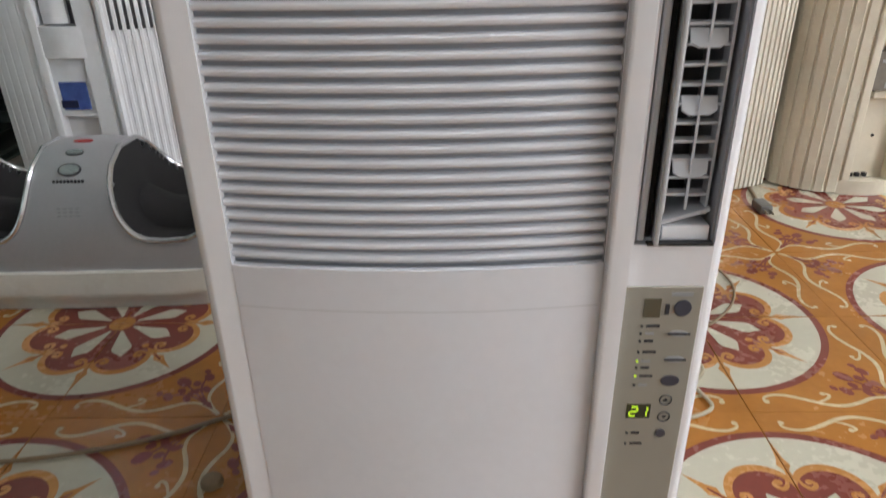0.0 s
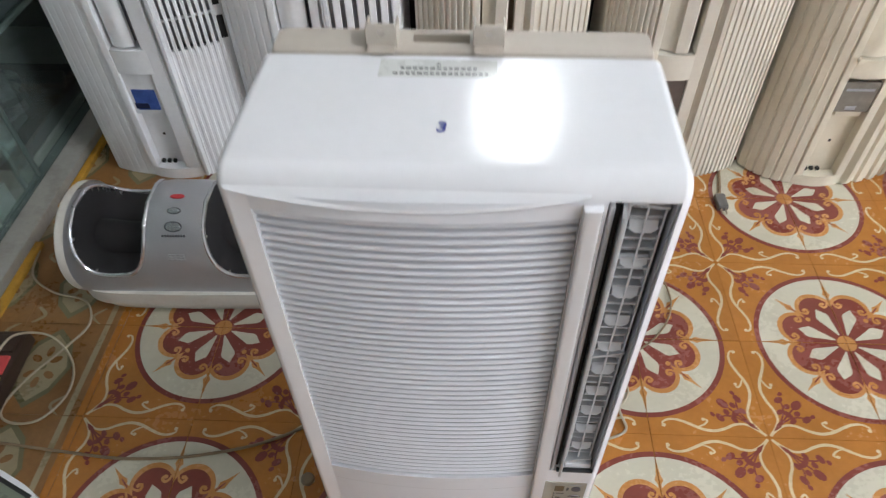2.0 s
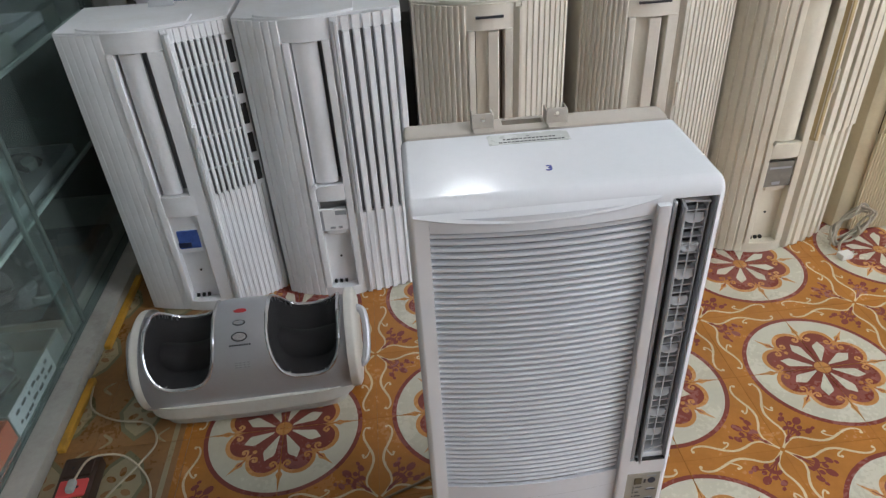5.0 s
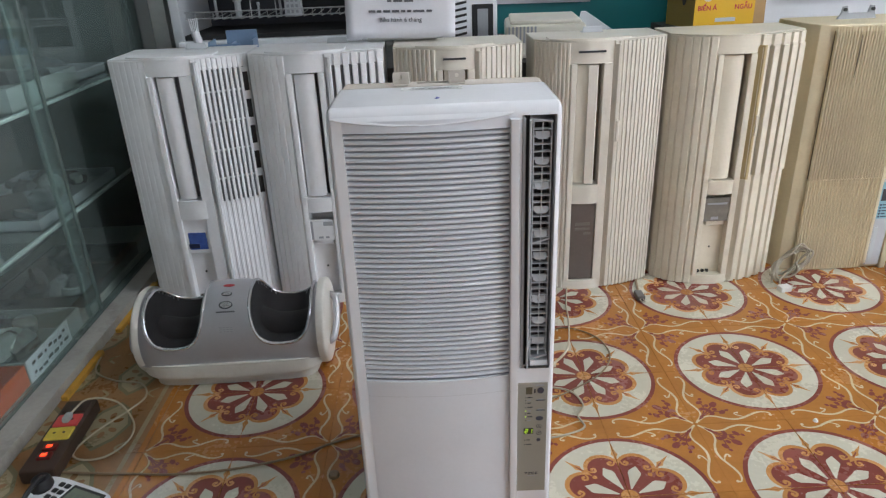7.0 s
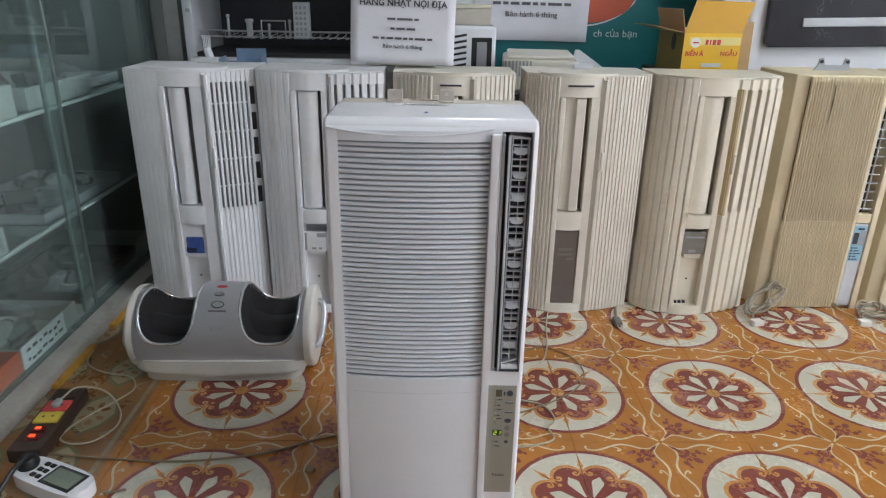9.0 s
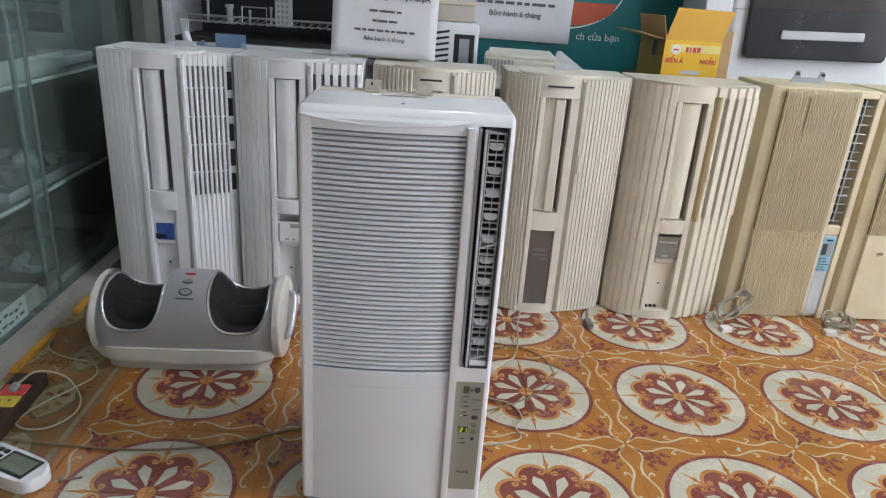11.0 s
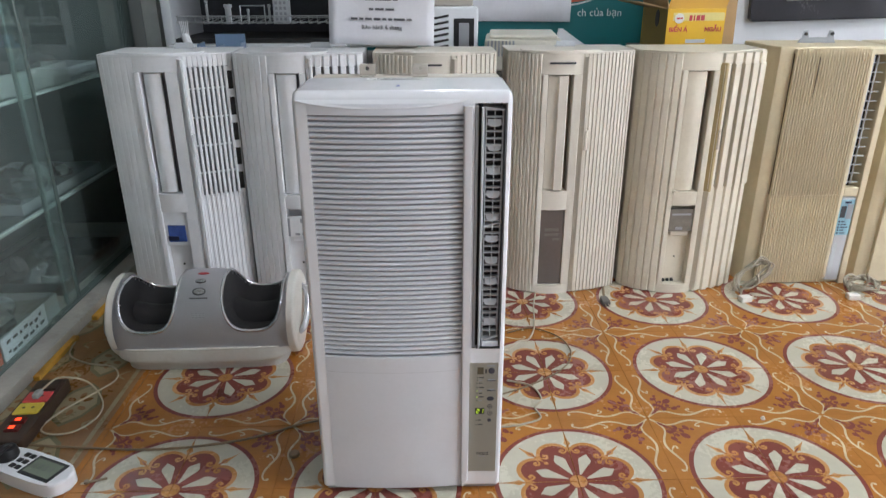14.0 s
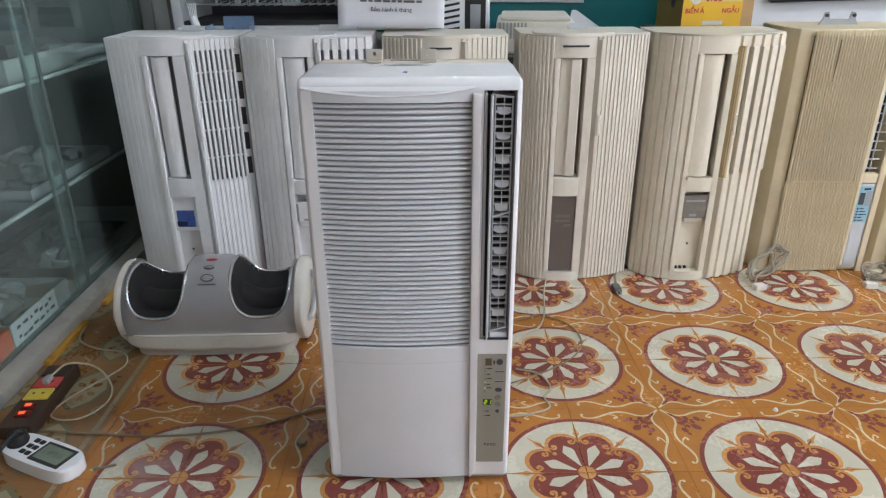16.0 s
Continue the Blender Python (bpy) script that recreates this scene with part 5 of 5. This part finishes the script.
ell = [(0.655 + 0.245 * math.cos(a), 0.985 + 0.165 * math.sin(a)) for a in [2 * math.pi * k / 40 for k in range(40)]]
part("emblem", slab(ell, -0.0075, -0.0045), SIGN_WHITE, t, "white oval emblem")
ell2 = [(0.655 + 0.239 * math.cos(a), 0.985 + 0.159 * math.sin(a)) for a in [2 * math.pi * k / 40 for k in range(40)]]
part("emblem", slab(ell2, -0.0085, -0.0070), TEAL, t)
low = [(0.655 + 0.215 * math.cos(a), 0.925 + 0.092 * math.sin(a)) for a in [math.pi + math.pi * k / 20 for k in range(21)]]
part("emblem", slab(low, -0.0100, -0.0080), ORANGE_RED, t, "orange red half of the emblem")
for k in range(3):
    part("emblem", box(0.735 + 0.048 * k, 0.775 + 0.048 * k, -0.0105, -0.0080, 0.952, 0.961), SIGN_WHITE, t)
    part("emblem", box(0.735 + 0.048 * k, 0.744 + 0.048 * k, -0.0105, -0.0080, 0.961, 0.988), SIGN_WHITE, t)
words("lettering", "ch của bạn", 0.040, FRONT(0.812, -0.006, 0.795), SIGN_WHITE, t, 0.0003)


def notice(m, w, h, lines, label):
    """A printed sheet: the readable lines lettered, the rest as bars."""
    t = thing("notice", m, label, "notice")
    part("sheet", grid(12, 8, lambda u, v: ((u - 0.5) * w, (v - 0.5) * h, 0.0009 * math.sin(9 * u + 4 * v) + 0.0005 * math.sin(17 * v))), PAPER, t, smooth=True)
    sol = t.children[0].modifiers.new("thickness", "SOLIDIFY")
    sol.thickness = 0.0006
    for kind, text, y, size in lines:
        if kind == "text":
            words("print", text, size, pose(0, y, 0.0034), INK, t, 0.0002, bold=0.0005 if size > 0.02 else 0.0001)
        else:
            n = len(text)
            x = -sum(text) * size / 2 - size * 0.4 * (n - 1) / 2
            for q in text:
                part("print_bar", box(x, x + q * size, y - size * 0.24, y + size * 0.24, 0.0030, 0.0036), PRINT, t)
                x += q * size + size * 0.4
    return t


LINES = [("text", "HÀNG NHẬT NỘI ĐỊA", 0.070, 0.0250), ("bars", (1.9, 3.6, 1.1), 0.027, 0.0125), ("bars", (1, 2, 2), 0.0, 0.0125), ("bars", (1.4, 0.9, 1.5, 1.5, 0.9, 0.9, 2.4, 1.2), -0.027, 0.0130), ("text", "Bảo hành 6 tháng", -0.050, 0.0165)]
notice(FRONT(-0.014, 1.012, 0.842) @ pose(0, 0, 0, -5, 0, -1.5), 0.305, 0.196, LINES, "white printed notice leaning on the white unit's top")
S = 1.77
notice(FRONT(0.467, BY - 0.014, 0.952) @ pose(0, 0, 0, 0, 0, -0.6) @ Matrix.Diagonal((S, S, 1, 1)), 0.258, 0.212, LINES, "white printed notice fixed to the banner")
t = thing("prop", pose(-0.014, 1.035, 0.735), "small card block propping the paper notice", "prop")
part("block", box(-0.10, 0.10, 0, 0.05, 0, 0.10, 0.003), CARD_WHITE, t)

# small appliance and box stack beside the notice
t = thing("fan_heater", pose(0.215, 1.42, 0.630), "small white appliance with a dark front panel", "appliance")
part("case", box(-0.085, 0.085, 0, 0.22, 0, 0.205, 0.012), WHITE, t)
part("panel", box(-0.002, 0.070, -0.003, 0.004, 0.03, 0.165, 0.003), BLACK, t, "black front panel")
part("panel", box(0.016, 0.052, -0.005, -0.002, 0.04, 0.15, 0.002), GREY_SLOT, t)
for k in range(7):
    part("vent", slab([(-0.075, 0.04 + 0.02 * k), (-0.02, 0.05 + 0.02 * k), (-0.02, 0.058 + 0.02 * k), (-0.075, 0.048 + 0.02 * k)], -0.002, 0.002), BLACK, t)
t = thing("tape_dispenser", pose(0.215, 1.43, 0.836), "beige plastic box on the small appliance", "box")
part("case", box(-0.085, 0.065, 0, 0.12, 0.0, 0.055, 0.004), BACK_BEIGE, t)
part("lid", box(-0.087, 0.067, -0.002, 0.122, 0.055, 0.068, 0.004), UNIT_CREAM, t)
part("knob", cyl((0.005, 0.03, 0.074), 0.006, 0.016, seg=12), STEEL, t)
t = thing("air_outlet_box", pose(0.440, 1.28, 0.630, 0, 0, -6), "cream ribbed plastic case lying on the bench", "case")
part("case", box(-0.13, 0.13, 0, 0.30, 0, 0.105, 0.012), UNIT_IVORY, t)
part("lid", box(-0.115, 0.115, 0.01, 0.29, 0.105, 0.118, 0.008), UNIT_IVORY, t)
for k in range(8):
    part("vent", box(-0.120 + 0.012 * k, -0.114 + 0.012 * k, -0.003, 0.004, 0.05, 0.10), GREY_SLOT, t)
t = thing("metal_bracket", pose(0.60, 1.40, 0.630), "pale folded metal bracket on the bench", "bracket")
part("arm", slab([(-0.05, 0.0), (-0.02, 0.13), (-0.005, 0.13), (0.13, 0.04), (0.13, 0.0)], 0, 0.012, 0.002), GREY_LIGHT, t)


def card_box(m):
    t = thing("cardboard_box", m, "open yellow cardboard box with red print", "box")
    w, d, h = 0.118, 0.11, 0.150
    part("front", box(-w, w, -d, -d + 0.003, 0, h), CARD_YELLOW, t, "yellow printed front")
    part("back", box(-w, w, d - 0.003, d, 0, h), CARD_YELLOW, t)
    part("side", box(-w, -w + 0.003, -d + 0.003, d - 0.003, 0, h), paint("olive_print_card", (0.30, 0.22, 0.05), 0.6, vary=0.1), t)
    part("side", box(w - 0.003, w, -d + 0.003, d - 0.003, 0, h), CARD_YELLOW, t)
    part("bottom", box(-w, w, -d, d, 0, 0.003), CARD, t)
    f = part("flap", slab([(-w, 0), (w, 0), (w + 0.045, 0.118), (-w + 0.042, 0.122)], 0, 0.003), CARD_AMBER, t, "raised amber yellow flap")
    f.matrix_basis = pose(0, -d + 0.004, h, -8, 0, 0)
    f = part("flap", box(0, 0.003, -d, d, 0, 0.09), CARD, t, "bare cardboard flap")
    f.matrix_basis = pose(-w, 0, h, 0, -14, 0)
    f = part("flap", box(-0.12, 0, -d * 0.9, d * 0.9, 0, 0.003), CARD, t, "bare cardboard flap")
    f.matrix_basis = pose(-w, 0, h, 0, 12, 0)
    part("packing", box(-0.09, 0.02, -0.09, 0.09, 0.05, h + 0.012, 0.01), CARD_WHITE, t, "white packing foam")
    part("hand_hole", cyl((-w - 0.0003, -0.035, 0.075), 0.022, 0.003, "x", 20), BLACK, t).scale = (1, 0.75, 1.5)
    part("white_band", box(-0.095, w - 0.004, -d - 0.0012, -d, 0.105, 0.135), paint("pale_yellow_print", (0.70, 0.58, 0.20), 0.5), t)
    part("seal", cyl((-0.070, -d - 0.001, 0.115), 0.019, 0.003, "y", 24), CARD_WHITE, t)
    part("seal_print", box(-0.082, -0.058, -d - 0.0032, -d - 0.002, 0.112, 0.118), RED, t)
    for k, wd in enumerate((0.012, 0.006, 0.014, 0.015)):
        x = -0.030 + (0, 0.017, 0.029, 0.047)[k]
        part("emblem", box(x, x + wd, -d - 0.0022, -d - 0.001, 0.106, 0.126), RED, t)
    words("lettering", "BIẾN Á", 0.024, FRONT(-0.070, -d - 0.0012, 0.072), RED, t, 0.0003, bold=0.0006)
    words("lettering", "NGẪU", 0.024, FRONT(0.072, -d - 0.0012, 0.072), RED, t, 0.0003, bold=0.0006)
    part("switch_picture", box(-0.035, 0.045, -d - 0.0016, -d - 0.0004, 0.022, 0.036), GREY_LIGHT, t)
    return t


card_box(pose(1.012, 1.40, 0.700, 0, 0, 7) @ Matrix.Diagonal((0.88, 0.88, 0.86, 1)))
t = thing("wooden_crate", pose(1.018, 1.43, 0.630), "low dark crate carrying the yellow box", "crate")
part("case", box(-0.15, 0.15, -0.13, 0.13, 0, 0.069, 0.004), WOOD, t)


def oven(m):
    t = thing("microwave_oven", m, "white kitchen oven with a black glass door", "oven")
    part("case", box(-0.052, 0.62, 0, 0.42, 0, 0.62, 0.016, 3), WHITE, t)
    part("side_panel", box(-0.150, -0.054, 0.004, 0.42, 0, 0.62, 0.008), WHITE, t)
    d = part("door", slab([(0.000, 0.130), (0.012, 0.118), (0.475, 0.118), (0.487, 0.130), (0.487, 0.57), (-0.006, 0.57)], -0.030, -0.002, 0.006), GLASS_DARK, t, "black glass door")
    part("door_window", slab([(0.004, 0.286), (0.481, 0.286), (0.481, 0.56), (0.000, 0.56)], -0.0325, -0.029, 0.001), paint("brown_smoked_pane", (0.042, 0.036, 0.030), 0.14, vary=0.2), d, "brownish smoked pane")
    part("handle", box(0.112, 0.394, -0.041, -0.0305, 0.186, 0.216, 0.005), GREY_LIGHT, d, "long pale grey handle")
    part("seam", box(-0.048, 0.60, -0.0015, 0.004, 0.280, 0.2825), GREY_SLOT, t)
    return t


oven(pose(1.258, 1.43, 0.661, 0, -1.8, -7))
t = thing("cardboard_sheet", pose(1.135, 1.36, 0.630, -4, 0, 4), "bare cardboard sheet leaning on the white oven", "cardboard")
part("sheet", box(-0.055, 0.055, 0.0, 0.004, 0.0, 0.235), CARD, t)
t = thing("wooden_crate", pose(1.49, 1.62, 0.630), "low dark crate carrying the white oven", "crate")
part("case", box(-0.35, 0.35, -0.18, 0.18, 0, 0.034, 0.004), WOOD, t)


# ---- the tiled floor ----
bed = box(X0, X1, Y0, Y1, -0.06, -0.0030)
floor = structure("floor", bed, GROUT, "patterned orange ceramic floor tiles with maroon rosettes", "floor")
TS, GAP, STEP = 0.2, 0.00035, 0.00010


def flat(bm, pts, layer, mat):
    e = GAP + 0.0004
    vs = [bm.verts.new((min(max(x, e), TS - e), min(max(y, e), TS - e), layer * STEP)) for x, y in pts]
    f = bm.faces.new(vs)
    f.material_index = mat
    f.normal_update()
    if f.normal.z < 0:
        f.normal_flip()


def stroke(bm, pts, width, layer, mat):
    line = [p.to_2d() for p in spline([(x, y, 0) for x, y in pts], 5)]
    n = len(line)
    for i in range(n - 1):
        d0 = (line[min(i + 1, n - 1)] - line[max(i - 1, 0)]).normalized()
        d1 = (line[min(i + 2, n - 1)] - line[i]).normalized()
        w0 = width * (0.45 + 0.55 * math.sin(math.pi * min(max(i / n, 0.08), 0.92)))
        w1 = width * (0.45 + 0.55 * math.sin(math.pi * min(max((i + 1) / n, 0.08), 0.92)))
        a, b = Vector((-d0.y, d0.x)) * w0, Vector((-d1.y, d1.x)) * w1
        flat(bm, [line[i] - a, line[i + 1] - b, line[i + 1] + b, line[i] + a], layer, mat)


def blob(bm, x, y, r, layer, mat, n=9, sx=1.0, sy=1.0, turn=0.0):
    ct, st = math.cos(turn), math.sin(turn)
    flat(bm, [(x + r * (sx * math.cos(a) * ct - sy * math.sin(a) * st), y + r * (sx * math.cos(a) * st + sy * math.sin(a) * ct)) for a in [2 * math.pi * k / n for k in range(n)]], layer, mat)


def pol(r, deg):
    return r * math.cos(radians(deg)), r * math.sin(radians(deg))


def tile_mesh():
    """One quarter of a rosette; its middle is the tile's corner (0, 0)."""
    bm = bmesh.new()
    box(GAP, TS - GAP, GAP, TS - GAP, -0.006, 0.0, bm=bm)
    for f in bm.faces:
        f.material_index = 0
    for r, layer, mat in ((0.168, 1, 3), (0.1585, 2, 1)):
        flat(bm, [(0, 0)] + [pol(r, 90 * k / 30) for k in range(31)], layer, mat)

    def lobes(c, R):
        """The outline of eight round lobes about the middle."""
        pts = [(0, 0)]
        for k in range(91):
            phi = radians(abs(k % 45 - 22.5))
            q = R * R - (c * math.sin(phi)) ** 2
            pts.append(pol(c * math.cos(phi) + math.sqrt(max(q, 0)), k))
        return pts
    flat(bm, lobes(0.0870, 0.0385), 3, 4)
    flat(bm, lobes(0.0835, 0.0325), 4, 3)
    for ax in (0, 45, 90):
        a, b = math.cos(radians(ax)), math.sin(radians(ax))
        fleur = [(0.086, 0.0), (0.098, -0.0045), (0.110, -0.0025), (0.118, -0.0072), (0.128, -0.0034), (0.1525, 0.0), (0.128, 0.0034), (0.118, 0.0072), (0.110, 0.0025), (0.098, 0.0045)]
        if ax == 45:
            flat(bm, [(r * a - w * b, r * b + w * a) for r, w in fleur], 5, 4)
        else:
            half = [(r, abs(w)) for r, w in fleur[:6]]
            flat(bm, [((r, w) if ax == 0 else (w, r)) for r, w in half], 5, 4)
    for ax in (0, 45, 90):
        for s in (-1, 1):
            c = ax + s * 8.6
            if 0 < c < 90:
                stroke(bm, [pol(0.101, ax + s * 3.0), pol(0.091, ax + s * 5.0), pol(0.087, ax + s * 9.5), pol(0.094, ax + s * 12.5), pol(0.099, ax + s * 9.0)], 0.0026, 5, 4)
                blob(bm, *pol(0.0955, ax + s * 8.8), 0.0036, 6, 4)
        if ax == 45:
            blob(bm, *pol(0.078, ax), 0.0050, 6, 4)
            stroke(bm, [pol(0.104, ax), pol(0.114, ax), pol(0.124, ax)], 0.0014, 6, 3)
    for ax in (22.5, 67.5):
        flat(bm, [pol(0.0205, ax - 3.5), pol(0.046, ax - 9.5), pol(0.066, ax - 11.2), pol(0.072, ax - 9.5), pol(0.087, ax), pol(0.072, ax + 9.5), pol(0.066, ax + 11.2), pol(0.046, ax + 9.5), pol(0.0205, ax + 3.5)], 7, 1)
    for ax in (0, 45, 90):
        stroke(bm, [pol(0.02, ax), pol(0.045, ax), pol(0.068, ax)], 0.0013, 6, 3)
    flat(bm, [(0, 0)] + [pol(0.0175, 90 * k / 8) for k in range(9)], 8, 4)

    # vines and sprigs round the far corner (TS, TS)
    def far(pts, flip):
        return [((TS - b, TS - a) if flip else (TS - a, TS - b)) for a, b in pts]
    for flip in (False, True):
        stroke(bm, far([(0.004, 0.003), (0.018, 0.015), (0.034, 0.024), (0.052, 0.023), (0.070, 0.015), (0.090, 0.010), (0.110, 0.013), (0.130, 0.022), (0.148, 0.029), (0.164, 0.030), (0.175, 0.025), (0.176, 0.019)], flip), 0.0027, 3, 2)
        (bx, by), = far([(0.1745, 0.0185)], flip)
        blob(bm, bx, by, 0.0036, 4, 2)
        stroke(bm, far([(0.118, 0.016), (0.104, 0.022), (0.098, 0.029), (0.104, 0.033)], flip), 0.0019, 3, 2)
        (bx, by), = far([(0.1045, 0.0315)], flip)
        blob(bm, bx, by, 0.0032, 4, 2)
        stroke(bm, far([(0.020, 0.020), (0.044, 0.036), (0.064, 0.040), (0.074, 0.035)], flip), 0.0016, 2, 3)
        for a, b, r, sx in ((0.074, 0.036, 0.0076, 1.2), (0.061, 0.047, 0.0064, 1.0), (0.050, 0.032, 0.0058, 1.3), (0.086, 0.042, 0.0048, 1.1)):
            (bx, by), = far([(a, b)], flip)
            blob(bm, bx, by, r, 3, 3, 8, sx, 0.8, 0.6)
    stroke(bm, [(TS - 0.012, TS - 0.012), (TS - 0.040, TS - 0.040), (TS - 0.060, TS - 0.060)], 0.0017, 2, 3)
    blob(bm, TS - 0.064, TS - 0.064, 0.0088, 3, 3, 10, 1.35, 0.9, math.pi / 4)
    blob(bm, TS - 0.045, TS - 0.045, 0.0068, 3, 3, 10, 0.8, 1.4, math.pi / 4)
    # a dark leaf on each side of the star where four tiles meet
    flat(bm, [(TS - 0.012, TS - 0.012), (TS - 0.020, TS - 0.026), (TS - 0.033, TS - 0.030), (TS - 0.029, TS - 0.029), (TS - 0.030, TS - 0.033), (TS - 0.026, TS - 0.020)], 4, 3)
    return bm


def border_mesh():
    """A border tile: a pale line near its inner edge and half an oval flower."""
    bm = bmesh.new()
    box(GAP, TS - GAP, GAP, TS - GAP, -0.006, 0.0, bm=bm)
    for f in bm.faces:
        f.material_index = 5
    flat(bm, [(0.162, 0), (0.173, 0), (0.173, TS), (0.162, TS)], 1, 7)
    flat(bm, [(0.186, 0), (TS, 0), (TS, TS), (0.186, TS)], 1, 0)
    hexa = [(0.025, 0.10), (0.045, 0.045), (0.080, 0.012), (0.115, 0.045), (0.135, 0.10), (0.115, 0.155), (0.080, 0.188), (0.045, 0.155)]
    flat(bm, hexa, 1, 6)
    c = Vector((0.08, 0.10))
    flat(bm, [tuple(c + (Vector(p) - c) * 0.84) for p in hexa], 2, 7)
    for k in range(6):
        a = math.pi * k / 3 + 0.5
        blob(bm, 0.08 + 0.022 * math.cos(a), 0.10 + 0.034 * math.sin(a), 0.012, 3, 5, 8, 1.0, 0.6, a)
    blob(bm, 0.08, 0.10, 0.007, 4, 6)
    stroke(bm, [(0.01, 0.0), (0.03, 0.02), (0.01, 0.04)], 0.004, 2, 7)
    stroke(bm, [(0.15, 0.0), (0.13, 0.02), (0.15, 0.04)], 0.003, 2, 7)
    return bm


MATS = [T_ORANGE, T_CREAM, T_LINE, T_MAROON, T_AMBER, T_BROWN, T_GREEN, T_PALE]


def mesh_of(name, bm):
    me = bpy.data.meshes.new(name)
    bm.to_mesh(me)
    bm.free()
    for q in MATS:
        me.materials.append(q)
    return me


TILE, BORDER = mesh_of("tile", tile_mesh()), mesh_of("border_tile", border_mesh())
rnd = random.Random(4)
rest_v, rest_f, rest_m = [], [], []
tv = np.array([v.co[:] for v in TILE.vertices])
tf = [tuple(p.vertices) for p in TILE.polygons]
tm = [p.material_index for p in TILE.polygons]
near = []
for i in range(-3, 18):
    for j in range(-15, 12):
        near.append((i, j))
for i, j in near:
    x, y = i * TS, j * TS
    # rosette middles lie where x and y are multiples of two tiles
    ox, oy = (x if i % 2 == 0 else x + TS), (y if j % 2 == 0 else y + TS)
    turn = {(0, 0): 0, (1, 0): 90, (1, 1): 180, (0, 1): 270}[(i % 2, j % 2)]
    if -0.5 < y < 1.1 and x < 1.9:
        s = new("tile", TILE)
        s.parent = floor
        s.matrix_basis = pose(ox, oy, rnd.uniform(-0.0002, 0.0002), rnd.uniform(-0.05, 0.05), rnd.uniform(-0.05, 0.05), turn)
    else:
        a = radians(turn)
        r = np.array([[math.cos(a), -math.sin(a), 0], [math.sin(a), math.cos(a), 0], [0, 0, 1]])
        k = len(rest_v) * len(tv)
        rest_v.append(tv @ r.T + np.array([ox, oy, 0]))
        rest_f += [tuple(q + k for q in f) for f in tf]
        rest_m += tm
for j in range(-15, 12):
    for i in (-4, -5):
        s = new("border_tile", BORDER)
        s.parent = floor
        s.matrix_basis = pose(i * TS, j * TS, 0) if i == -4 else pose(i * TS + TS, j * TS + TS, 0, 0, 0, 180)
me = bpy.data.meshes.new("tiles_beyond")
me.from_pydata(np.concatenate(rest_v).tolist(), [], rest_f)
me.polygons.foreach_set("material_index", rest_m)
for q in MATS:
    me.materials.append(q)
far_tiles = new("tiles_beyond", me)
far_tiles.parent = floor
tagged(far_tiles, "patterned floor tiles farther off", kind="stuff")
